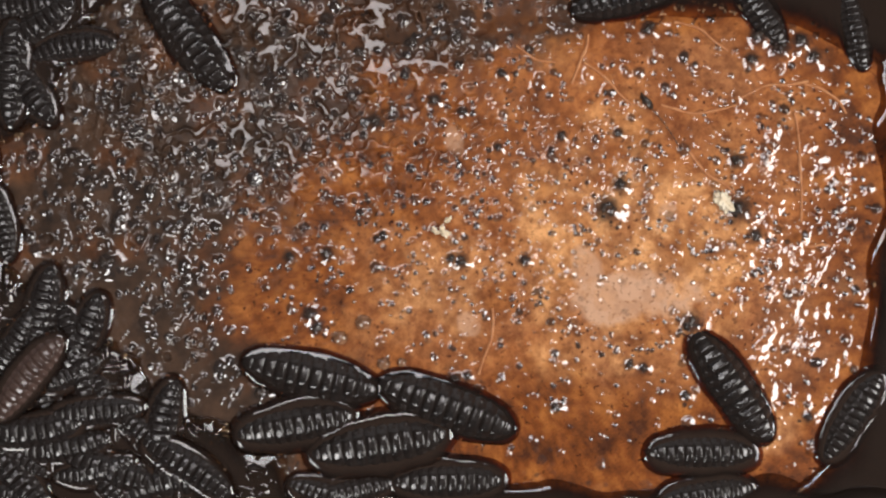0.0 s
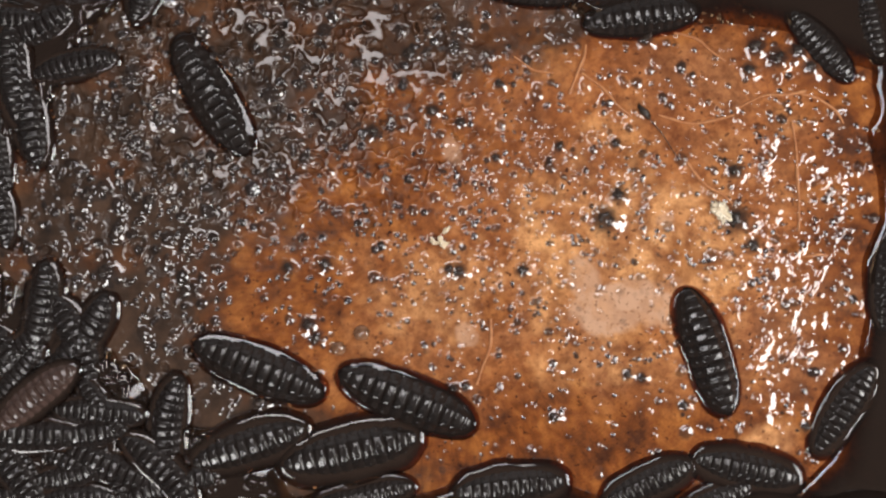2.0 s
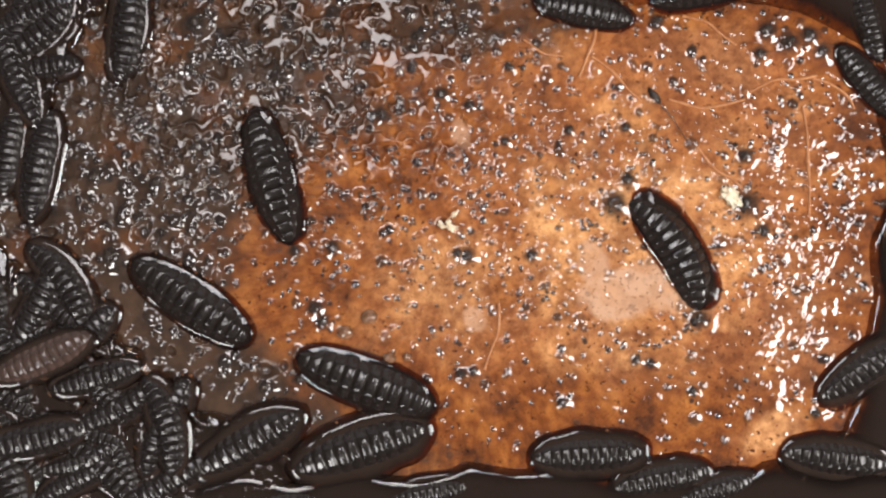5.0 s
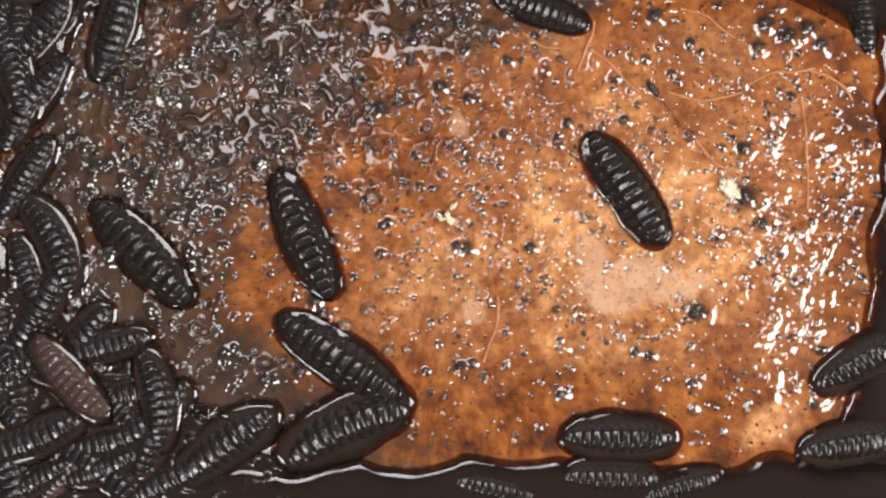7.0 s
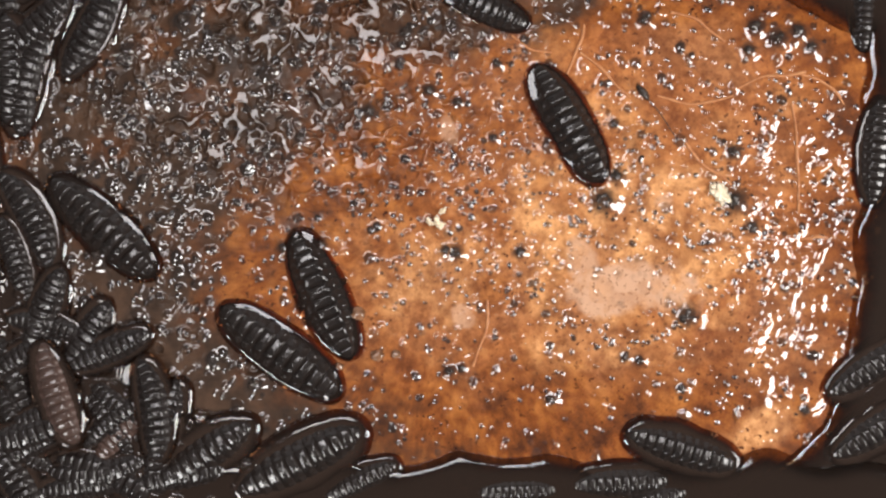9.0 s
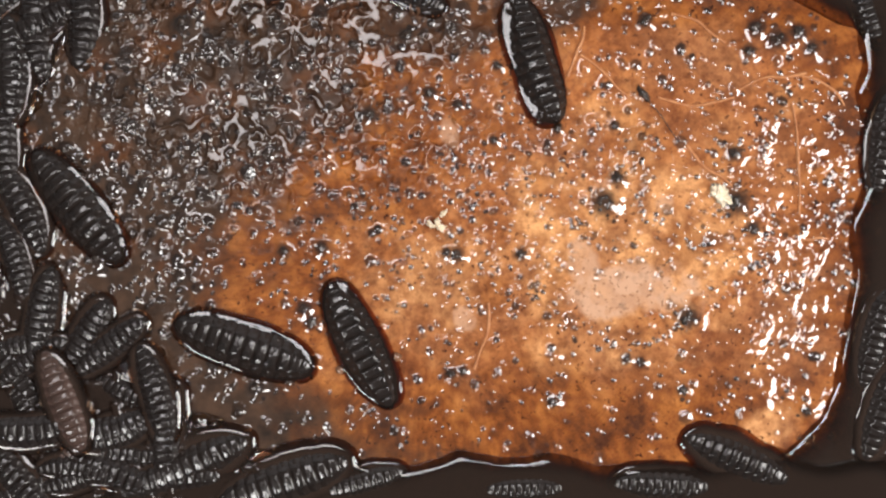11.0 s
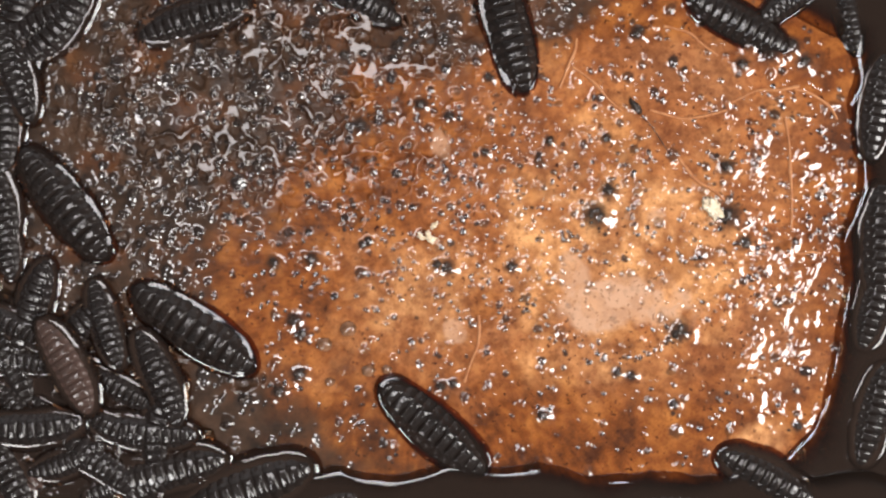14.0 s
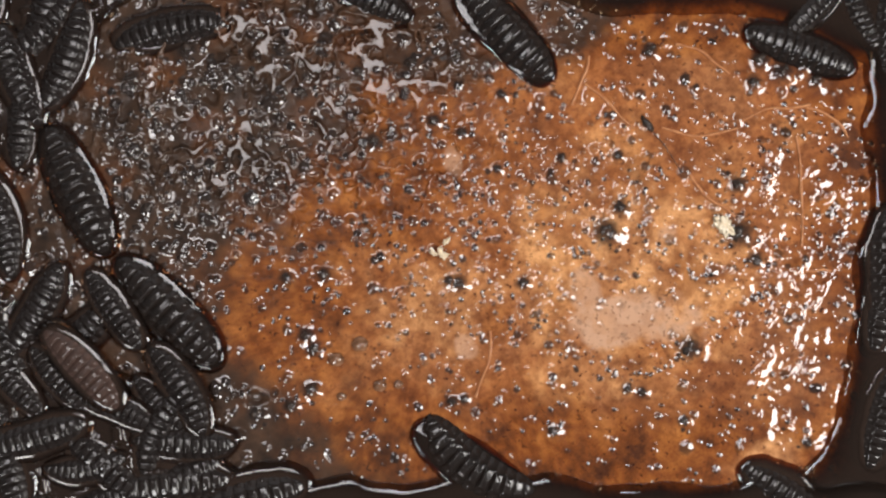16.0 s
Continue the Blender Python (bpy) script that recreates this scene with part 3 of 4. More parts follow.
def larva(length, kind, film, bow, height):
    """A larva of that length in millimetres: twelve rings and the liquid it drags along."""
    global count
    count += 1
    rings, stout, mat, label = kind
    top = new("larva")
    top.scale = (length / LENGTH,) * 3
    RINGS[top.name] = []
    for i, me in enumerate(rings):
        name = "head" if i == 0 else "tail" if i == SEGMENTS - 1 else "segment"
        ring = shared(name, me, mat, top)
        ring.matrix_basis = segment_pose(i, bow)
        RINGS[top.name].append(ring)
    margin, lift = {"wide": (0.95, 0.34), "heap": (0.65, 0.30), "tight": (0.46, 0.15)}[film]
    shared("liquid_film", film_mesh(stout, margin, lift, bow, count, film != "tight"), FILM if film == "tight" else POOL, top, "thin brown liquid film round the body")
    top["height"] = height
    return tagged(top, label, "larva", "larvae on the slab")


larva_a = larva(9.5, body_broad, "tight", -18, 0)
larva_b = larva(9.7, body_broad, "tight", -14, 0)
larva_c = larva(10.0, body_slim, "tight", 0, 0)
larva_d = larva(10.4, body_slim, "tight", 0, 0)
larva_e = larva(8.7, body_slim, "wide", 0, 0)
larva_f = larva(10.1, body_slim, "wide", -10, 0)
larva_g = larva(8.1, body_slim, "wide", 0, 0)
larva_h = larva(7.8, body_slim, "wide", 0, 0)
larva_i = larva(7.5, body_slim, "wide", 0, 0)
larva_j = larva(7.7, body_slim, "heap", 0, 0)
larva_k = larva(9.3, body_slim, "heap", 0, 0)
larva_l = larva(6.6, body_slim, "tight", 0, 0)
larva_m = larva(6.0, body_slim, "tight", 0, 0)
larva_n = larva(8.3, body_slim, "tight", 0, 0)
larva_o = larva(7.1, body_slim, "tight", 0, 0)
larva_p = larva(8.2, body_slim, "tight", 0, 0)
larva_q = larva(6.0, body_slim, "tight", 0, 0)
larva_r = larva(6.5, body_heap, "heap", -20, 0)
larva_s = larva(8.1, body_heap, "heap", 20, 0)
larva_t = larva(6.8, body_heap, "heap", 20, 0)
larva_u = larva(8.3, body_heap, "heap", -30, 0)
larva_v = larva(8.3, body_heap, "heap", -10, 0)
larva_w = larva(6.4, body_heap, "heap", -10, 0.2)
larva_x = larva(7.2, body_heap, "heap", 0, 0)
larva_y = larva(7.8, body_heap, "heap", -30, 0)
larva_z = larva(6.4, body_heap, "heap", 0, 0)
larva_aa = larva(7.6, body_brown, "heap", 0, 0.9)
larva_ab = larva(7.5, body_heap, "heap", -30, 0.5)
larva_ac = larva(6.7, body_heap, "heap", 10, 0.4)
larva_ad = larva(7.3, body_heap, "heap", 30, 0.2)
larva_ae = larva(6.0, body_heap, "heap", -10, 0.4)
larva_af = larva(6.0, body_heap, "heap", -30, 0.2)
larva_ag = larva(6.0, body_heap, "heap", 20, 0.1)
larva_ah = larva(6.0, body_heap, "heap", 30, 0.3)
larva_ai = larva(6.0, body_heap, "heap", -30, 0)
larva_aj = larva(6.0, body_heap, "heap", -10, 0)
larva_ak = larva(6.0, body_heap, "heap", 30, 0)
larva_al = larva(6.0, body_heap, "heap", 0, 0)
larva_am = larva(6.0, body_brown, "heap", -30, 0)
larva_an = larva(6.0, body_slim, "wide", 0, 0)
larva_ao = larva(7.1, body_slim, "wide", 0, 0)
larva_ap = larva(6.0, body_slim, "wide", 0, 0)
larva_aq = larva(6.0, body_slim, "wide", 0, 0)
larva_ar = larva(6.0, body_slim, "wide", 0, 0)
larva_ba = larva(6.2, body_heap, "heap", -30, 0)
larva_bb = larva(6.8, body_heap, "heap", 10, 0)
larva_bc = larva(6.0, body_heap, "heap", 30, 0.3)
larva_bd = larva(6.0, body_heap, "heap", -10, 0.1)
larva_be = larva(6.0, body_heap, "heap", -30, 0.4)
larva_ca = larva(7.8, body_heap, "heap", 10, 0.1)
larva_cb = larva(7.8, body_heap, "heap", 30, 0.0)
larva_cc = larva(7.8, body_heap, "heap", -10, 0.1)
larva_cd = larva(7.8, body_heap, "heap", -30, 0.0)
larva_ce = larva(7.8, body_heap, "heap", 20, 0.5)
larva_cf = larva(7.8, body_heap, "heap", 30, 0.0)
larva_cg = larva(7.8, body_heap, "heap", -30, 0.1)
larva_ch = larva(7.8, body_heap, "heap", -10, 0.3)
larva_ci = larva(7.8, body_heap, "heap", 30, 0.0)
larva_cj = larva(7.8, body_heap, "heap", 0, 0.2)


# ---- debris on the slab ----
def lump_mesh(name, rx, ry, rz, seed, rough=0.3, detail=2):
    bm = bmesh.new()
    bmesh.ops.create_icosphere(bm, subdivisions=detail, radius=1)
    for v in bm.verts:
        n = 1 + rough * noise.noise(v.co * 1.7 + Vector((seed * 3.1, 0, 0))) + rough * 0.6 * noise.noise(v.co * 4.0 + Vector((0, seed * 2.3, 0)))
        v.co = Vector((v.co.x * rx, v.co.y * ry, v.co.z * rz)) * n * MM
    me = bpy.data.meshes.new(name)
    bm.to_mesh(me)
    bm.free()
    me.polygons.foreach_set("use_smooth", np.ones(len(me.polygons), bool))
    return me


def rest(ob, x, y, up=0.0, turn=0):
    z = float(lie(x, y)) + float(swell_at(np.array(x), np.array(y))) + up
    ob.matrix_basis = pose(x * MM, y * MM, z * MM, 0, 0, turn)
    return ob


def grain(x, y, r, seed, long=1.0, turn=0):
    me = lump_mesh("grit_grain", r * long * 0.62, r * 0.6, r * 0.42, seed, 0.7, 3)
    me.materials.append(GRIT)
    return tagged(rest(new("grit_grain", me), x, y, 0.10, turn), "wet black grain of grit stuck to the slab", "grit", "grains of grit")


for k, (gx_, gy_, gr_) in enumerate(grains):
    grain(gx_, gy_, gr_, k, 1 + 0.4 * ((k * 7) % 5) / 5, k * 47)


def bubble(x, y, r, k):
    me = lump_mesh("slime_bubble", r * 1.2, r * 1.05, r * 0.75, k, 0.2, 3)
    me.materials.append(AMBER)
    return tagged(rest(new("slime_bubble", me), x, y, 0.02), "amber slime bubble on the wet slab", "bubble", "slime bubbles")


for k, (bx_, by_, br_) in enumerate([(-5.6, -5.2, 0.5), (-7.3, -6.3, 0.48), (-4.2, -8.1, 0.42), (-2.9, -8.0, 0.3), (-6.9, -8.9, 0.3)]):
    bubble(bx_, by_, br_, k)


def fibre(points, r, label="thin tan plant fibre stuck to the slab"):
    data = bpy.data.curves.new("fibre", "CURVE")
    data.dimensions, data.bevel_depth, data.bevel_resolution = "3D", r * 2.1 * MM, 2
    line = data.splines.new("BEZIER")
    wavy, bend = [], random.Random(int(points[0][0] * 100))
    for (x0, y0), (x1, y1) in zip(points, points[1:]):
        wavy += [(x0, y0), ((x0 + x1) / 2 + bend.uniform(-0.12, 0.12), (y0 + y1) / 2 + bend.uniform(-0.12, 0.12))]
    points = wavy + [points[-1]]
    line.bezier_points.add(len(points) - 1)
    for p, (x, y) in zip(line.bezier_points, points):
        z = float(lie(x, y)) + float(swell_at(np.array(x), np.array(y))) + 0.02
        p.co = (x * MM, y * MM, z * MM)
        p.handle_left_type = p.handle_right_type = "AUTO"
        p.radius = bend.uniform(0.6, 1.2)
    data.materials.append(FIBRE)
    return tagged(new("fibre", data), label, "fibre", "fibres on the slab")


fibre([(10.3, 15.2), (9.8, 13.5), (9.1, 11.7)], 0.05)
fibre([(10.0, 13.2), (11.8, 11.8), (13.5, 10.1)], 0.05)
fibre([(16.4, 16.1), (18.2, 15.6), (20.2, 14.0)], 0.05)
fibre([(15.4, 10.2), (17.8, 9.6), (20.8, 10.2)], 0.05)
fibre([(20.9, 10.6), (23.0, 11.6), (25.9, 11.9)], 0.05)
fibre([(24.9, 9.7), (25.3, 6.0), (25.4, 1.9)], 0.06)
fibre([(24.8, 0.4), (26.2, 0.2), (27.5, 0.2)], 0.05)
fibre([(17.4, 6.9), (18.8, 5.2), (20.7, 3.9)], 0.06)
fibre([(3.5, -4.2), (3.4, -6.4), (2.5, -8.9)], 0.05)
fibre([(25.6, 11.7), (27.4, 11.0), (28.6, 9.6)], 0.05)
fibre([(5.2, 14.4), (6.6, 13.4), (8.0, 13.2)], 0.04)


def seed(x, y, turn):
    top = new("seed")
    me = lump_mesh("husk", 0.62, 0.22, 0.18, 5, 0.5, 3)
    me.materials.append(GRIT)
    ob = new("husk", me)
    ob.parent = top
    data = bpy.data.curves.new("awn", "CURVE")
    data.dimensions, data.bevel_depth = "3D", 0.035 * MM
    line = data.splines.new("POLY")
    line.points.add(3)
    for p, (px, py) in zip(line.points, [(0.6, 0), (1.8, 0.12), (3.0, 0.05), (4.2, 0)]):
        p.co = (px * MM, py * MM, 0.05 * MM, 1)
    data.materials.append(GRIT)
    awn = new("awn", data)
    awn.parent = top
    rest(top, x, y, 0.12, turn)
    return tagged(top, "small dark seed with a long thin awn", "seed")


seed(14.4, 10.4, -54)


def flake(x, y, seed_, r, turn, label):
    me = lump_mesh("flake", r, r * 0.6, 0.12, seed_, 1.1, 4)
    me.materials.append(CREAM)
    return tagged(rest(new("flake", me), x, y, 0.30, turn), label, "flake")


flake(19.9, 3.3, 3, 0.75, -55, "cream flake lying against a dark lump")
# pale lumps drawn where the wet slab only shows jagged highlights
for k, (fx_, fy_) in enumerate([(0.35, 2.05), (-0.05, 1.45), (-0.55, 1.25), (0.15, 1.1)]):
    flake(fx_, fy_, 9 + k, 0.20 + 0.03 * k, 55 + 40 * k, "small whitish lump in place of a jagged highlight")


# ---- what moves ----
def crawl(top, rows):
    """Rows: seconds, millimetres, the body's direction and its bend in degrees."""
    track = []
    for t, x, y, turn, bow in rows:
        z = float(lie(x, y)) + float(swell_at(np.array(x), np.array(y))) + 0.06 + top["height"]
        track.append((t, pose(x * MM, y * MM, z * MM, 0, 0, turn)))
    walk(top, track)
    bows = [r[4] for r in rows]
    if max(bows) - min(bows) > 8:
        for i, ob in enumerate(RINGS[top.name]):
            walk(ob, [(r[0], segment_pose(i, r[4])) for r in rows])


def motions():
    walk(side_pool, [(t, pose(x * MM, -1.6 * x * MM, 0.03 * MM)) for t, x in [(0, 0.4), (4, 0.1), (9, -0.4), (12.5, -0.9), (16, -0.7)]])
    walk(front_pool, [(t, pose(0, y * MM, z * MM)) for t, y, z in [(0, -0.7, -0.03), (4, 0.0, 0), (7, 0.1, 0), (9, 0.6, 0.02), (12.5, 0.9, 0.03), (16, 1.5, 0.04)]])
    crawl(larva_a, [(0, 20.44, -9.68, -55, 0), (1, 19.35, -8.53, -61, 0), (1.5, 18.28, -7.10, -68, 0), (2, 18.86, -6.52, -71, 0), (3, 17.48, -4.27, -74, 0), (3.5, 17.09, -3.32, -78, 0), (4, 17.33, -2.23, -72, -40), (4.7, 16.64, -0.91, -58, -62), (6.8, 12.67, 3.50, -54, 0), (7, 12.63, 3.35, -55, 0), (8, 11.20, 6.20, -57, -20), (9, 9.27, 8.24, -60, 0), (9.2, 8.89, 8.74, -63, 0), (11.3, 6.67, 13.44, -76, 18), (12.2, 6.68, 15.09, -86, 0), (12.5, 6.19, 15.53, -82, 0), (13.2, 5.78, 15.84, -78, 0), (14.2, 5.43, 15.90, -70, 0), (14.5, 5.28, 16.21, -61, 0), (15.2, 4.69, 16.26, -54, 0), (16, 4.48, 16.79, -45, 0)])
    crawl(larva_b, [(0, -18.08, 15.04, 127, 0), (1, -17.11, 13.21, 116, 0), (1.5, -16.23, 12.60, 125, 0), (2, -16.18, 11.51, 121, 0), (3, -15.33, 9.54, 112, 0), (3.5, -14.00, 7.65, 110, 0), (4, -13.47, 6.26, 115, 0), (4.7, -12.86, 4.95, 106, 0), (6.8, -10.27, 0.84, 111, 0), (7, -10.16, -0.07, 113, 0), (8, -8.78, -1.76, 117, 0), (9, -8.04, -3.93, 114, 0), (9.2, -7.83, -4.29, 112, 0), (11.3, -4.95, -8.02, 119, 0), (12.2, -3.48, -10.12, 133, 0), (12.5, -3.22, -10.12, 132, 0), (13.2, -1.29, -11.33, 131, 0), (14.2, 0.38, -12.53, 141, 0), (14.5, -0.19, -13.33, 139, -41), (15.2, 1.15, -13.77, 149, -47), (16, 2.28, -13.83, 146, -65)])
    crawl(larva_c, [(0, -9.36, -8.96, -13, 0), (1, -10.93, -8.23, -20, 0), (1.5, -12.36, -7.78, -23, 0), (2, -12.91, -7.73, -22, 0), (3, -15.06, -6.16, -24, 0), (3.5, -15.95, -5.85, -26, 0), (4, -16.37, -5.49, -27, 0), (4.7, -17.62, -4.60, -32, 0), (6.8, -21.13, -1.28, -46, 0), (7, -21.52, -1.17, -47, 0), (8, -22.33, -0.01, -48, -29), (9, -23.46, 0.90, -43, 0), (9.2, -23.74, 1.00, -45, 0), (11.3, -25.44, 2.89, -52, 0), (12.2, -25.67, 3.52, -52, 0), (12.5, -25.49, 3.59, -51, 0), (13.2, -25.29, 3.28, -55, 0), (14.2, -25.55, 3.64, -52, 0), (14.5, -25.61, 3.90, -54, 0), (15.2, -25.16, 4.35, -61, 0), (16, -25.52, 5.44, -65, 0)])
    crawl(larva_d, [(0, 0.24, -11.10, -20, 0), (1, -1.10, -10.51, -22, 0), (1.5, -1.74, -10.29, -25, 0), (2, -2.44, -9.89, -22, 0), (3, -4.33, -10.03, -24, 0), (3.5, -5.56, -9.55, -19, 0), (4, -5.77, -10.02, -18, 0), (4.7, -5.70, -9.93, -19, 0), (6.8, -7.77, -8.63, -33, 0), (7, -7.69, -8.60, -34, 0), (8, -8.92, -8.75, -29, 0), (9, -11.01, -7.79, -36, 0), (9.2, -10.88, -7.71, -36, 0), (11.3, -13.95, -7.09, -18, 0), (12.2, -14.38, -6.78, -22, 0), (12.5, -14.75, -6.65, -27, 0), (13.2, -14.55, -5.88, -29, 0), (14.2, -16.89, -5.10, -36, 0), (14.5, -17.14, -4.94, -39, 0), (15.2, -18.07, -4.22, -43, 0), (16, -19.08, -3.02, -46, 0)])
    crawl(larva_e, [(0, -10.48, -12.42, 10, 0), (1, -12.60, -13.03, 15, 0), (1.5, -13.20, -13.13, 20, 0), (2, -13.66, -13.15, 18, 0), (3, -13.92, -13.26, 19, 0), (3.5, -14.25, -13.83, 28, 0), (4, -14.13, -14.03, 20, 0), (4.7, -14.06, -14.06, 28, 0), (6.8, -15.57, -14.72, 34, 0), (7, -15.73, -14.81, 36, 0), (8, -16.22, -14.93, 35, 0), (9, -16.52, -15.23, 34, 0), (9.2, -16.23, -14.95, 38, 0), (11.3, -17.44, -15.44, 22, 0), (12.2, -17.76, -15.02, 23, 0), (12.5, -17.73, -14.75, 15, 0), (13.2, -18.27, -15.18, 13, 0), (14.2, -18.23, -15.24, 13, 0), (14.5, -18.66, -15.37, 12, 0), (15.2, -18.56, -15.46, 12, 0), (16, -18.80, -15.15, 6, 0)])
    crawl(larva_f, [(0, -4.56, -13.78, 9, 0), (1, -6.19, -13.96, 10, 0), (1.5, -6.47, -13.87, 15, 0), (2, -6.45, -13.52, 12, 0), (3, -6.60, -13.68, 16, 0), (3.5, -6.58, -14.03, 17, 0), (4, -6.36, -14.14, 18, 0), (4.7, -6.16, -14.47, 18, 0), (6.8, -7.47, -13.20, 22, -52), (7, -7.39, -13.42, 25, -48), (8, -7.65, -14.44, 24, 0), (9, -9.67, -15.49, 27, 0), (9.2, -9.28, -15.75, 24, 0), (11.3, -11.33, -16.74, 17, 0), (12.2, -11.99, -16.47, 14, 0), (12.5, -11.97, -16.26, 16, 0), (13.2, -11.96, -16.63, 14, 0), (14.2, -13.06, -16.41, 20, 0), (16, -14.10, -16.42, 16, 0)])
    crawl(larva_g, [(0, 0.30, -16.42, 1, 0), (1, 1.85, -16.30, 6, 0), (1.5, 2.98, -16.24, 3, 0), (2, 4.82, -16.09, 6, 0), (3, 5.87, -16.18, 10, 0), (3.5, 7.43, -16.15, 7, 0), (4, 8.19, -16.05, 7, 0), (4.7, 9.37, -15.20, 4, 0), (6.8, 11.86, -13.92, -0, 0), (7, 12.07, -14.16, -1, 0), (8, 13.61, -14.01, -6, 0), (9, 17.14, -14.64, -17, 0), (9.2, 17.33, -14.81, -17, 0), (11.3, 21.09, -15.16, -24, 0), (12.2, 21.09, -15.05, -23, 0), (12.5, 21.50, -15.37, -22, 0), (13.2, 22.26, -15.39, -26, 0), (14.2, 23.94, -15.64, -29, 0), (14.5, 23.94, -15.50, -28, 0), (15.2, 23.98, -15.61, -30, 0), (16, 24.68, -15.70, -33, 0)])
    crawl(larva_h, [(0, 18.26, -14.36, -0, 0), (1, 20.64, -14.74, -6, 0), (1.5, 20.57, -14.61, -9, 0), (2, 21.58, -14.88, -12, 0), (3, 23.95, -15.29, -10, 0), (3.5, 23.98, -14.86, -12, 0), (4, 25.32, -15.36, -10, 0), (4.7, 26.88, -15.13, -9, 0), (6.8, 28.61, -15.02, 11, 0), (7, 28.62, -14.58, 9, 0), (8, 29.99, -14.97, 21, 0), (9, 31.04, -13.22, 31, 0), (9.2, 31.03, -12.01, 31, 0), (11.3, 31.17, -11.80, 73, 0), (16, 31.15, -10.09, 75, 0)])
    crawl(larva_i, [(0, 28.98, -11.90, 57, 0), (1, 29.39, -11.51, 62, 0), (1.5, 28.73, -11.01, 61, 0), (2, 28.54, -10.68, 56, 0), (3, 29.13, -9.27, 66, 0), (3.5, 28.94, -9.24, 59, 0), (4, 29.40, -8.63, 52, 0), (4.7, 29.25, -8.75, 39, 0), (6.8, 29.33, -9.14, 24, 0), (7, 29.20, -8.84, 28, 0), (8, 29.58, -8.24, 34, 0), (9, 30.64, -8.85, 32, 0), (9.2, 30.62, -8.63, 34, 0), (11.3, 30.73, -6.45, 77, 0), (12.5, 31.33, -4.68, 72, 0), (16, 31.22, -1.95, 77, 0)])
    crawl(larva_j, [(0, 32.64, -4.36, 84, 0), (1.5, 31.88, -2.40, 83, 0), (3, 31.77, -0.26, 87, 0), (4.7, 31.94, 0.02, 86, 0), (7, 32.27, 4.37, 89, 0), (8, 30.84, 7.71, 86, 0), (9, 30.88, 6.24, 85, 0), (9.2, 31.07, 6.26, 82, 0), (11.3, 31.39, 7.58, 81, 0), (12.5, 31.25, 9.92, 80, 0), (13.2, 31.62, 10.13, 76, 0), (14.2, 31.24, 10.68, 82, 0), (14.5, 31.14, 11.23, 77, 0), (16, 31.52, 17.11, 86, 0)])
    crawl(larva_k, [(0, 33.44, -10.36, 90, 0), (9, 33.62, -8.85, 90, 0), (12.5, 33.02, 0.07, 90, 0), (13.2, 31.76, 0.00, 91, 0), (14.5, 31.60, 0.76, 89, 0), (16, 31.40, 0.04, 91, 0)])
    crawl(larva_l, [(0, 22.34, 17.04, -55, 0), (1, 27.10, 14.72, -45, 0), (1.5, 26.41, 15.64, -56, 0), (2, 27.05, 15.10, -48, 0), (3, 28.52, 13.33, -49, 0), (3.5, 28.62, 13.32, -56, 0), (4, 29.61, 12.29, -62, 0), (4.7, 29.42, 11.69, -48, 0), (6.8, 32.04, 9.21, -80, 0), (9, 33.18, 8.23, -83, 0), (16, 33.66, 10.58, -82, 0)])
    crawl(larva_m, [(0, 29.24, 15.54, -78, 0), (1.5, 29.61, 15.79, -79, 0), (2, 30.65, 16.65, -77, 0), (3, 30.12, 15.43, -79, 0), (3.5, 29.80, 16.18, -81, 0), (4.7, 29.54, 15.83, -73, 0), (6.8, 29.73, 15.94, -82, 0), (7, 29.35, 15.97, -82, 0), (8, 29.74, 16.09, -90, 0), (9, 29.99, 16.27, -90, 0), (11.3, 30.14, 16.27, -68, 0), (12.5, 29.48, 17.22, -72, 0), (13.2, 29.98, 17.36, -81, 0), (14.5, 29.13, 16.65, -73, 0), (16, 29.47, 18.19, -65, 0)])
    crawl(larva_n, [(0, 13.04, 17.90, 15, 0), (1, 13.29, 17.51, 9, 0), (1.5, 14.13, 17.45, 8, 0), (2, 14.23, 17.18, 7, 0), (3, 16.11, 17.29, 7, 0), (3.5, 16.42, 17.25, 10, 0), (4, 17.57, 17.27, 10, 0), (4.7, 17.99, 17.87, 15, 0), (6.8, 20.15, 19.75, 9, 0), (9, 20.84, 22.31, 9, 0), (16, 20.43, 25.95, 6, 0)])
    crawl(larva_o, [(0, 4.64, 19.64, -7, 0), (2, 6.22, 19.20, -7, 0), (3, 9.71, 17.07, 5, 0), (3.5, 9.63, 16.93, 13, 0), (4, 8.81, 16.62, -8, 0), (4.7, 9.54, 16.49, -12, 0), (6.8, 6.74, 16.17, -9, 0), (7, 6.56, 15.98, -20, 0), (8, 5.04, 16.78, -11, 0), (9, 3.18, 16.57, -25, 0), (9.2, 2.78, 16.54, -25, 0), (11.3, -3.09, 18.08, -27, 0), (12.5, -3.57, 17.83, -21, 0), (13.2, -4.70, 17.53, -29, 0), (14.2, -5.43, 18.28, -27, 0), (14.5, -6.12, 18.96, -27, 0), (16, -5.38, 19.25, -27, 0)])
    crawl(larva_p, [(0, 15.04, 24.04, -11, 0), (9, 15.28, 22.89, -17, 0), (11.3, 18.08, 18.57, -18, 0), (12.2, 18.93, 17.26, -22, 0), (12.5, 19.57, 17.14, -25, 0), (13.2, 20.94, 16.47, -28, 0), (14.2, 21.78, 16.37, -29, 0), (14.5, 22.27, 16.51, -29, 0), (15.2, 23.66, 16.07, -29, 0), (16, 25.14, 15.75, -20, 0)])
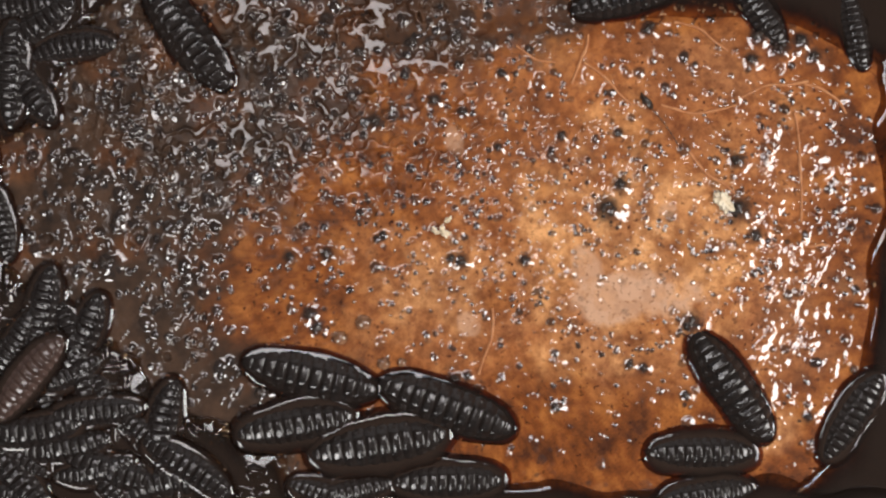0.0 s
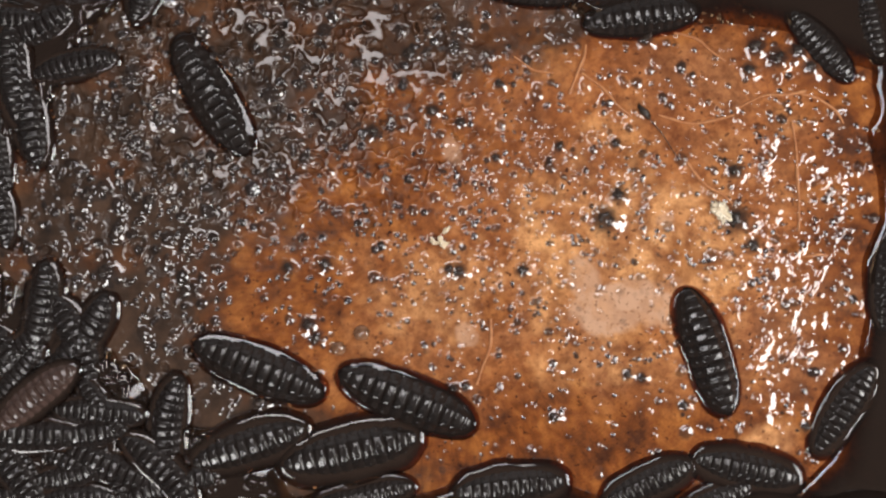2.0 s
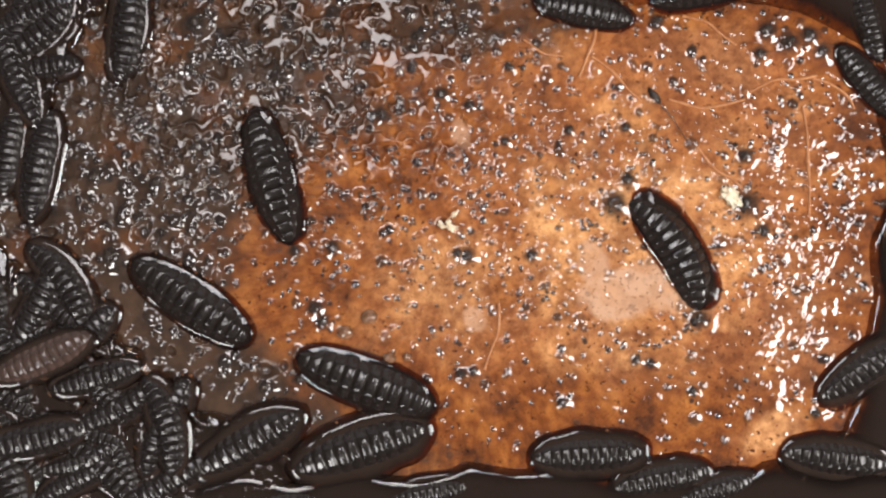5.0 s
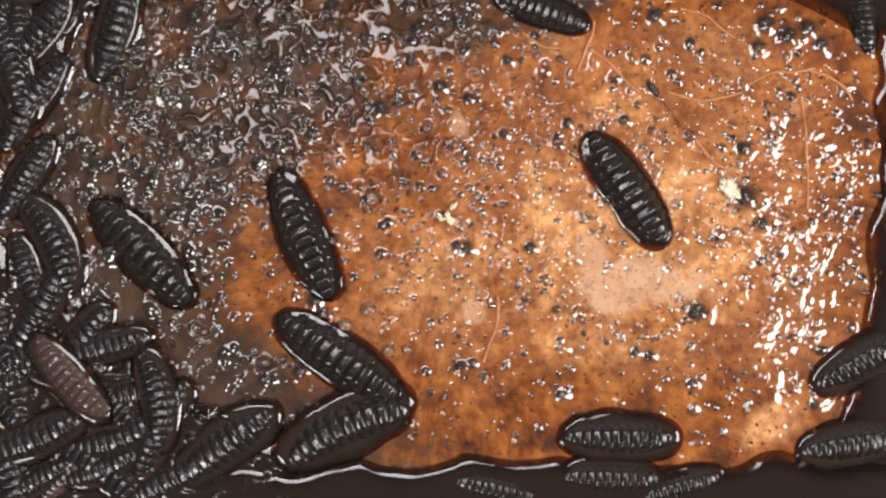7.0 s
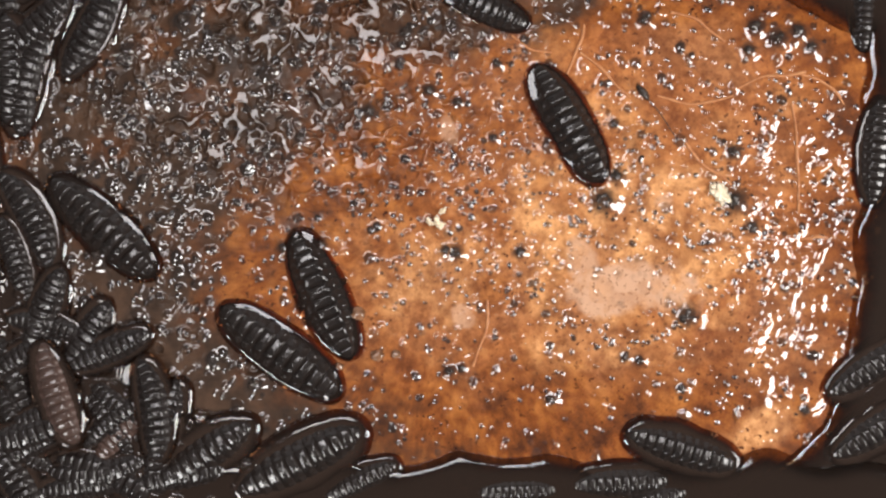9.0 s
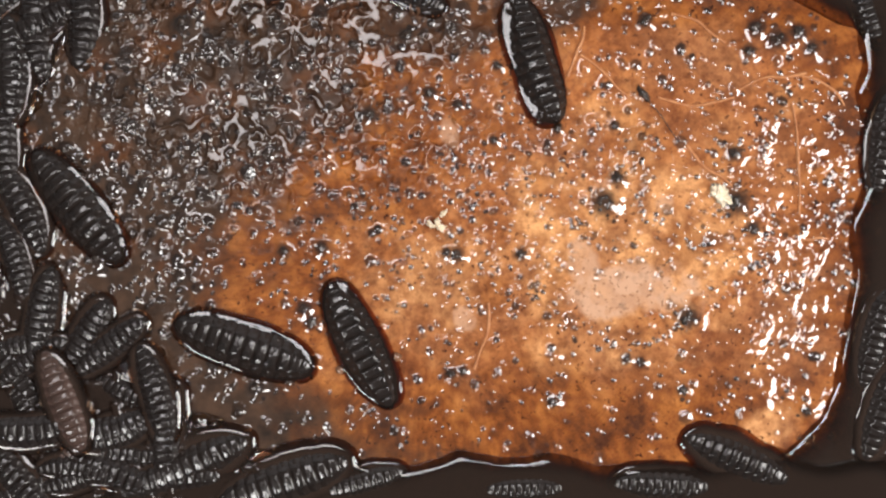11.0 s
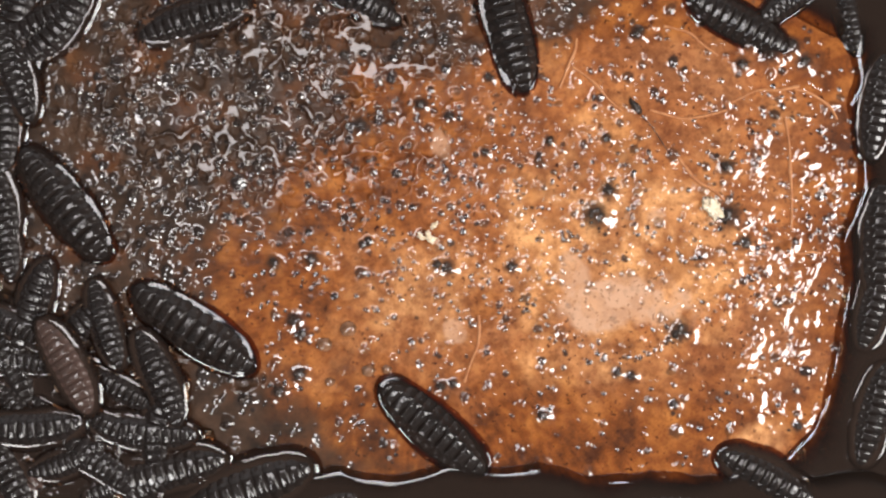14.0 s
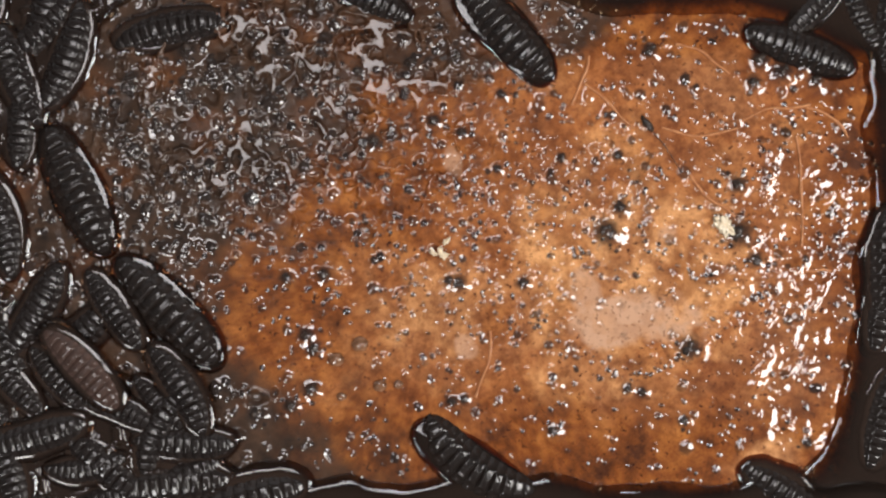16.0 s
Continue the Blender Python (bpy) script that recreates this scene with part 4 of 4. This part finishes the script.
    crawl(larva_q, [(0, 26.64, 23.04, 27, 0), (11.3, 24.39, 19.35, 35, 0), (12.5, 24.53, 19.41, 26, 0), (14.5, 25.65, 17.78, 41, 0), (15.2, 25.97, 18.76, 42, 0), (16, 26.05, 18.46, 45, 0)])
    crawl(larva_r, [(0, -26.24, 14.38, 9, -36), (1, -25.82, 14.27, 13, -26), (1.5, -25.83, 14.47, 9, -22), (2, -25.99, 13.85, 12, -17), (3, -27.18, 13.86, 5, -10), (3.5, -27.89, 13.31, 2, -8), (4, -28.22, 12.33, 13, -6), (4.7, -28.76, 12.11, 4, -7), (6.8, -31.67, 15.04, 104, -19), (9, -31.58, 16.04, 104, -40), (16, -33.91, 19.55, 98, -17)])
    crawl(larva_s, [(0, -29.90, 12.14, -56, 14), (1, -29.17, 11.63, -57, 6), (1.5, -29.03, 11.87, -68, 3), (2, -29.24, 10.55, -80, 1), (3, -29.43, 9.66, -87, 1), (3.5, -29.06, 7.77, -90, 2), (4, -29.19, 6.49, -94, 5), (4.7, -28.93, 5.22, -99, 10), (6.8, -29.37, 9.47, -118, 29), (7, -29.46, 9.62, -124, 31), (8, -29.28, 11.28, -102, 39), (9, -28.95, 11.28, -104, 44), (9.2, -28.73, 11.52, -101, 44), (11.3, -28.35, 15.99, -89, 38), (12.5, -28.72, 17.51, -98, 28), (14.5, -28.78, 17.48, -104, 9), (16, -27.91, 18.31, -106, 1)])
    crawl(larva_t, [(0, -32.96, 7.24, -76, 43), (2, -31.65, 8.05, -83, 42), (3, -31.22, 6.75, -91, 35), (3.5, -31.05, 6.60, -90, 31), (4.7, -31.12, 6.83, -95, 19), (6.8, -29.75, 4.28, -122, 3), (7, -29.81, 4.18, -122, 2), (8, -32.24, 4.34, -114, 0), (16, -33.98, 3.86, -101, 42)])
    crawl(larva_u, [(0, -18.56, 24.04, -79, -49), (3, -21.60, 18.88, -104, -25), (3.5, -22.12, 17.24, -105, -20), (4, -22.62, 14.81, -106, -16), (4.7, -22.58, 15.32, -97, -11), (6.8, -23.00, 15.00, -105, -7), (7, -23.37, 14.92, -106, -8), (8, -23.46, 14.95, -102, -13), (9, -24.11, 14.90, -117, -22), (9.2, -24.37, 15.30, -115, -24), (11.3, -25.01, 16.38, -86, -43), (12.2, -25.50, 16.40, -96, -48), (12.5, -25.33, 16.22, -104, -49), (13.2, -25.28, 16.58, -118, -50), (14.2, -26.12, 15.86, -129, -48), (14.5, -26.46, 16.01, -126, -46), (15.2, -26.35, 14.94, -116, -41), (16, -26.25, 14.73, -110, -34)])
    crawl(larva_v, [(0, -5.76, 26.44, 14, -6), (9, -8.55, 22.84, 21, -5), (11.3, -11.72, 18.43, 26, 7), (12.2, -14.17, 17.22, 23, 6), (12.5, -14.41, 17.45, 18, 4), (13.2, -14.80, 17.27, 17, 0), (14.2, -16.89, 16.33, 18, -8), (14.5, -17.21, 16.26, 19, -11), (15.2, -18.82, 16.62, 18, -18), (16, -19.20, 16.89, 12, -25)])
    crawl(larva_w, [(0, -30.16, 17.14, 5, 0), (3, -31.29, 16.95, -4, 0), (3.5, -31.07, 13.70, 59, -86), (4, -30.02, 12.62, 62, 0), (4.7, -29.17, 15.89, 25, 0), (9, -30.19, 17.63, 15, 0), (12.5, -31.16, 16.62, 60, 0), (16, -32.30, 16.98, 69, 0)])
    crawl(larva_x, [(0, -34.16, 6.04, -84, -13), (9, -31.95, 5.32, -84, 27), (11.3, -30.39, 6.96, -87, 9), (12.5, -29.93, 7.17, -86, -3), (13.2, -29.38, 8.57, -90, -8), (14.5, -29.80, 9.07, -90, -15), (15.2, -29.72, 8.84, -88, -15), (16, -29.53, 10.45, -92, -13)])
    crawl(larva_y, [(0, -25.86, -7.26, -74, -13), (1, -25.40, -6.30, -71, -18), (1.5, -25.64, -5.86, -65, -22), (2, -25.82, -5.48, -64, -26), (3, -26.37, -3.14, -68, -36), (3.5, -26.00, -3.45, -59, -41), (4, -26.69, -2.20, -52, -45), (4.7, -26.84, -3.01, -55, -50), (6.8, -27.79, -0.20, -61, -55), (7, -27.70, -0.34, -63, -55), (8, -28.61, 1.67, -65, -50), (9, -28.43, 1.65, -62, -42), (9.2, -28.37, 1.49, -63, -40), (11.3, -29.40, 3.19, -62, -20), (12.5, -29.79, 4.33, -69, -13), (16, -31.00, 3.69, -69, -26)])
    crawl(larva_z, [(0, -28.56, -8.76, -76, -9), (4.7, -27.99, -4.90, -37, 24), (6.8, -29.90, -2.79, -75, 14), (7, -29.63, -2.84, -71, 12), (8, -29.51, -1.80, -69, 3), (9, -29.61, -1.33, -72, -7), (11.3, -29.67, -0.77, -73, -20), (12.5, -29.40, 0.17, -75, -18), (16, -30.59, 2.30, -83, 11)])
    crawl(larva_aa, [(0, -29.10, -8.96, 52, -19), (1, -28.31, -9.19, 50, -19), (1.5, -28.11, -9.67, 39, -17), (3, -30.01, -9.25, 39, -6), (4.7, -28.87, -7.99, 31, 11), (6.8, -25.33, -10.36, -49, 24), (7, -26.49, -10.01, -49, 24), (8, -25.42, -11.20, -47, 23), (9, -26.50, -10.76, -72, 18), (9.2, -26.46, -10.82, -73, 17), (11.3, -25.96, -10.90, -69, -2), (12.2, -25.68, -9.56, -76, -11), (12.5, -25.65, -8.95, -70, -13), (13.2, -26.68, -8.05, -86, -17), (14.2, -24.72, -7.56, -55, -20), (14.5, -24.97, -7.30, -52, -20), (16, -24.76, -6.88, -46, -14)])
    crawl(larva_ab, [(0, -17.90, -15.22, -33, -16), (1, -18.01, -15.02, -40, -23), (1.5, -19.23, -14.88, -47, -28), (2, -19.57, -14.74, -46, -33), (3, -19.58, -13.92, -75, -42), (3.5, -19.94, -13.36, -68, -47), (4, -19.42, -13.12, -80, -50), (4.7, -19.50, -12.93, -74, -54), (6.8, -20.35, -11.15, -79, -53), (7, -20.24, -11.39, -80, -52), (8, -20.03, -11.15, -84, -44), (9, -19.64, -11.78, -81, -35), (11.3, -19.65, -10.22, -74, -16), (12.2, -18.94, -9.77, -71, -12), (12.5, -18.76, -9.65, -66, -12), (13.2, -18.21, -9.24, -66, -13), (14.2, -18.63, -8.33, -67, -17), (14.5, -18.60, -8.05, -60, -20), (15.2, -18.04, -8.22, -58, -25), (16, -17.94, -8.31, -58, -33)])
    crawl(larva_ac, [(0, -24.36, -11.46, 5, 0), (1.5, -24.10, -10.77, -8, 0), (3.5, -24.91, -10.74, 11, 0), (4, -25.05, -10.06, 9, 0), (4.7, -24.82, -9.77, 15, 0), (6.8, -24.18, -7.47, 8, 0), (7, -24.00, -7.81, 14, 0), (8, -23.64, -8.06, 14, 0), (9, -23.05, -7.77, 23, 0), (9.2, -23.00, -7.34, 29, 0), (11.3, -23.02, -7.23, 38, 0), (12.2, -22.65, -6.10, 35, 0), (12.5, -22.11, -5.99, 20, 52), (13.2, -22.67, -5.14, 46, 81), (14.2, -22.50, -4.79, -84, 0), (14.5, -22.75, -4.52, -84, 0), (15.2, -22.36, -4.29, -74, 0), (16, -22.81, -2.89, -55, 0)])
    crawl(larva_ad, [(0, -26.76, -14.02, 9, 20), (2, -25.48, -12.35, 7, 10), (3.5, -24.76, -12.39, 22, 14), (4.7, -23.28, -11.75, 27, 23), (7, -23.23, -14.39, 19, 44), (9, -23.76, -16.51, 7, 54), (11.3, -23.38, -12.89, 10, 45), (12.5, -22.43, -12.72, 1, 34), (13.2, -20.49, -12.11, -8, 27), (14.5, -19.50, -12.60, -5, 16), (16, -17.87, -12.28, -2, 10)])
    crawl(larva_ae, [(0, -30.16, -6.76, 59, 7), (3.5, -28.97, -8.76, 33, -10), (4, -28.51, -8.03, 22, -15), (4.7, -29.07, -8.19, 16, -22), (7, -30.02, -8.52, 31, -36), (9, -29.04, -8.18, 30, -32), (11.3, -28.43, -8.12, 34, -11), (12.5, -28.32, -4.19, 4, -1), (16, -29.81, -8.21, -46, 2)])
    crawl(larva_af, [(0, -29.56, -6.36, 13, -47), (3.5, -29.98, -6.37, 52, -17), (7, -30.81, -10.12, 37, -10), (9, -27.36, -5.99, -13, -26), (12.5, -29.61, -7.95, 14, -50), (16, -25.56, -5.99, -55, -31)])
    crawl(larva_ag, [(0, -30.16, -14.56, -37, 28), (3.5, -29.74, -13.36, -65, 1), (7, -30.60, -16.10, -42, 17), (9, -29.53, -14.74, -35, 35), (12.5, -28.24, -13.11, 9, 40), (16, -28.69, -12.17, 15, 9)])
    crawl(larva_ah, [(0, -24.56, -15.76, 12, 34), (3.5, -26.74, -15.14, 16, 42), (7, -24.42, -16.49, 21, 12), (9, -24.95, -17.31, 7, 1), (12.5, -25.27, -15.29, 26, 20), (16, -24.70, -14.12, 9, 45)])
    crawl(larva_ai, [(0, -30.96, -15.96, 30, -49), (3.5, -30.32, -17.16, 7, -34), (7, -30.80, -18.10, -26, -7), (9, -28.92, -18.11, 15, -10), (12.5, -29.23, -16.47, 20, -41), (16, -29.64, -16.55, 9, -46)])
    crawl(larva_aj, [(0, -24.36, -15.96, -53, 4), (3.5, -22.75, -14.72, -74, -26), (7, -23.02, -17.28, -55, -35), (9, -22.98, -12.74, -52, -20), (12.5, -21.11, -16.09, 21, 6), (16, -23.30, -16.10, 16, -12)])
    crawl(larva_ak, [(0, -31.16, -11.96, -36, 25), (3.5, -32.36, -8.78, -50, 53), (7, -29.81, -13.31, -34, 39), (9, -29.53, -12.95, -59, 20), (12.5, -28.03, -11.32, -48, 14), (16, -30.48, -11.00, -45, 44)])
    crawl(larva_al, [(0, -23.56, -10.76, -57, -2), (3.5, -23.77, -9.93, -42, -13), (7, -23.43, -11.90, -52, 17), (9, -22.58, -11.55, -38, 29), (12.5, -21.10, -9.95, -20, 12), (16, -23.16, -8.95, -53, -14)])
    crawl(larva_am, [(0, -28.56, -18.96, -17, -13), (4.7, -27.25, -16.34, -38, -38), (7, -26.81, -16.89, 34, -55), (9, -22.38, -13.73, 45, -53), (12.5, -27.84, -15.29, 39, -22), (14.5, -26.80, -15.42, 45, -12), (16, -27.45, -17.52, 19, -15)])
    crawl(larva_an, [(0, -6.36, -17.10, 12, 0), (1.5, -5.17, -16.60, 13, 0), (4.7, -2.16, -17.57, 13, 0), (6.8, 2.89, -17.81, -12, 0), (9.2, 5.62, -17.57, 2, 0), (11.3, 5.87, -17.19, 1, 0), (12.2, 5.53, -17.02, 13, 0), (13.2, 6.42, -17.76, 9, 0), (16, 6.90, -18.63, 9, 0)])
    crawl(larva_ao, [(0, 18.54, -17.40, 9, 0), (1, 17.29, -17.03, 10, 0), (1.5, 15.56, -15.97, 24, 0), (3, 14.21, -15.82, 25, 0), (3.5, 14.20, -16.37, 30, 0), (4, 14.47, -16.62, 30, 0), (4.7, 15.15, -16.53, 17, 0), (6.8, 11.47, -17.05, -2, 0), (8, 12.16, -16.66, 0, 0), (9.2, 13.06, -17.04, 3, 0), (11.3, 15.93, -16.99, -4, 0), (12.2, 16.67, -16.91, -6, 0), (13.2, 17.31, -17.57, -3, 0), (16, 16.72, -17.75, -2, 0)])
    crawl(larva_ap, [(0, 23.04, -19.16, 18, 0), (3.5, 18.20, -16.49, 24, 0), (4, 18.75, -16.89, 18, 0), (6.8, 16.89, -17.60, 16, 0), (8, 14.74, -17.96, 14, 0), (16, 17.23, -19.34, 10, 0)])
    crawl(larva_aq, [(0, 2.24, -20.96, 14, 0), (6.8, -0.89, -19.77, 12, 0), (8, -5.03, -16.97, 31, 0), (9, -5.45, -16.97, 26, 0), (9.2, -4.91, -16.84, 38, 0), (11.3, -5.30, -16.75, 14, 0), (12.2, -5.13, -16.67, 17, 0), (12.5, -5.71, -16.77, 12, 0), (13.2, -7.09, -16.87, 19, 0), (14.2, -7.58, -17.76, 17, 0), (16, -8.79, -17.77, 16, 0)])
    crawl(larva_ar, [(0, -8.16, -17.36, -17, 0), (2, -6.06, -17.03, 4, 0), (4.7, -12.11, -18.27, 8, 0), (9, -8.86, -19.86, 4, 0), (16, -8.99, -17.97, 9, 0)])
    crawl(larva_ba, [(0, -31.26, 2.04, -76, -16), (1.5, -31.20, 4.26, -75, -28), (4.7, -32.28, -2.43, -63, -54), (9, -31.93, -5.81, -67, -35), (16, -32.13, -4.66, -66, -33)])
    crawl(larva_bb, [(0, -32.96, 18.04, -74, 2), (4.7, -30.56, 15.09, -96, 27), (6.8, -29.97, 13.05, -79, 12), (7, -30.26, 13.61, -87, 10), (8, -30.08, 16.03, -83, 1), (9, -30.39, 18.43, -83, -8), (16, -31.75, 21.95, -79, 21)])
    crawl(larva_bc, [(0, -26.56, -8.96, 23, 20), (3.5, -23.17, -10.93, -73, 14), (7, -26.83, -9.71, 0, 44), (9, -27.15, -12.15, 27, 54), (12.5, -19.91, -13.72, -4, 34), (16, -26.74, -7.79, -48, 10)])
    crawl(larva_bd, [(0, -21.36, -12.76, -39, 7), (3.5, -27.94, -14.75, -18, -10), (7, -21.84, -11.10, 6, -36), (9, -22.58, -12.54, 36, -32), (12.5, -27.64, -12.91, -48, -1), (16, -19.38, -9.71, -45, 2)])
    crawl(larva_be, [(0, -29.76, -17.56, -18, -47), (3.5, -24.73, -16.53, 20, -17), (7, -29.00, -17.29, 29, -10), (9, -28.53, -14.54, 29, -26), (12.5, -23.09, -16.48, -33, -50), (16, -22.55, -9.74, -21, -31)])
    crawl(larva_ca, [(0, -28.36, -4.94, 79, 2), (2, -28.25, -3.87, 80, 21), (3.5, -29.21, -4.53, 72, 28), (4.7, -29.10, -4.93, 64, 27), (7, -28.99, -5.65, 59, 10), (9, -27.74, -5.56, 70, -8), (11.5, -27.88, -5.18, 82, -15), (13, -27.55, -4.36, 78, -6), (14.5, -27.94, -3.88, 68, 8), (16, -28.31, -3.20, 60, 21)])
    crawl(larva_cb, [(0, -30.78, -8.08, 131, 20), (2, -30.33, -7.03, 129, 10), (3.5, -30.89, -7.69, 119, 14), (4.7, -30.68, -8.14, 111, 23), (7, -31.01, -8.90, 111, 44), (9, -30.15, -8.82, 123, 54), (11.5, -29.81, -8.31, 132, 43), (13, -29.16, -7.46, 125, 29), (14.5, -29.56, -7.00, 115, 16), (16, -30.34, -6.35, 109, 10)])
    crawl(larva_cc, [(0, -23.60, -15.58, -18, 7), (2, -23.44, -14.58, -25, 2), (3.5, -24.32, -15.25, -35, -10), (4.7, -24.26, -15.71, -41, -22), (7, -24.22, -16.57, -36, -36), (9, -23.01, -16.37, -23, -32), (11.5, -23.10, -15.79, -20, -10), (13, -22.78, -14.89, -29, 3), (14.5, -23.13, -14.39, -38, 7), (16, -23.51, -13.86, -41, 2)])
    crawl(larva_cd, [(0, -19.08, -16.34, 8, -47), (2, -19.29, -15.85, 15, -31), (3.5, -20.18, -16.58, 26, -17), (4.7, -19.94, -16.91, 32, -9), (7, -19.51, -17.19, 26, -10), (9, -18.54, -16.64, 13, -26), (11.5, -19.04, -16.27, 10, -47), (13, -18.62, -15.77, 19, -50), (14.5, -18.65, -15.58, 29, -44), (16, -18.82, -15.15, 33, -31)])
    crawl(larva_ce, [(0, -29.06, -12.90, 6, 28), (2, -29.16, -12.32, -2, 9), (3.5, -29.66, -13.30, 2, 1), (4.7, -29.11, -13.80, 10, 1), (7, -28.97, -14.32, 22, 17), (9, -28.42, -13.70, 17, 35), (11.5, -28.69, -12.96, 0, 44), (13, -27.84, -12.31, -2, 36), (14.5, -27.77, -12.18, 6, 22), (16, -28.25, -11.89, 16, 9)])
    crawl(larva_cf, [(0, -25.62, -6.70, 62, 34), (2, -25.40, -5.72, 52, 44), (3.5, -26.35, -6.49, 42, 42), (4.7, -26.27, -7.05, 38, 34), (7, -26.25, -7.88, 47, 12), (9, -25.01, -7.66, 59, 1), (11.5, -25.05, -6.99, 58, 10), (13, -24.73, -6.10, 48, 24), (14.5, -25.14, -5.66, 40, 38), (16, -25.59, -5.14, 39, 45)])
    crawl(larva_cg, [(0, -19.84, -12.92, 85, -49), (2, -19.41, -11.90, 85, -46), (3.5, -20.12, -12.47, 76, -34), (4.7, -20.06, -12.85, 68, -22), (7, -20.32, -13.63, 64, -7), (9, -19.26, -13.52, 76, -10), (11.5, -19.05, -13.10, 87, -32), (13, -18.58, -12.26, 82, -44), (14.5, -19.03, -11.71, 73, -50), (16, -19.64, -11.07, 64, -46)])
    crawl(larva_ch, [(0, -30.40, -15.68, -49, 4), (2, -30.25, -14.64, -52, -11), (3.5, -31.11, -15.28, -61, -26), (4.7, -31.01, -15.70, -69, -34), (7, -31.00, -16.48, -69, -35), (9, -29.74, -16.37, -57, -20), (11.5, -29.85, -15.85, -48, 2), (13, -29.51, -14.98, -54, 6), (14.5, -29.83, -14.51, -65, 1), (16, -30.26, -13.89, -71, -12)])
    crawl(larva_ci, [(0, -29.04, 15.52, 31, 25), (2, -29.11, 16.12, 23, 44), (3.5, -29.80, 15.06, 27, 53), (4.7, -29.22, 14.46, 35, 53), (7, -29.03, 13.99, 47, 39), (9, -28.50, 14.50, 42, 20), (11.5, -28.65, 15.21, 25, 10), (13, -27.81, 15.80, 23, 17), (14.5, -27.94, 15.88, 30, 30), (16, -28.47, 16.30, 41, 44)])
    crawl(larva_cj, [(0, -30.42, 12.40, 88, -2), (2, -30.18, 12.99, 97, -14), (3.5, -30.74, 12.14, 108, -13), (4.7, -30.29, 11.75, 112, -5), (7, -30.42, 11.54, 104, 17), (9, -29.84, 11.95, 91, 29), (11.5, -29.64, 12.28, 91, 21), (13, -28.80, 12.69, 101, 7), (14.5, -29.09, 12.79, 110, -7), (16, -29.83, 13.37, 112, -14)])


motions()
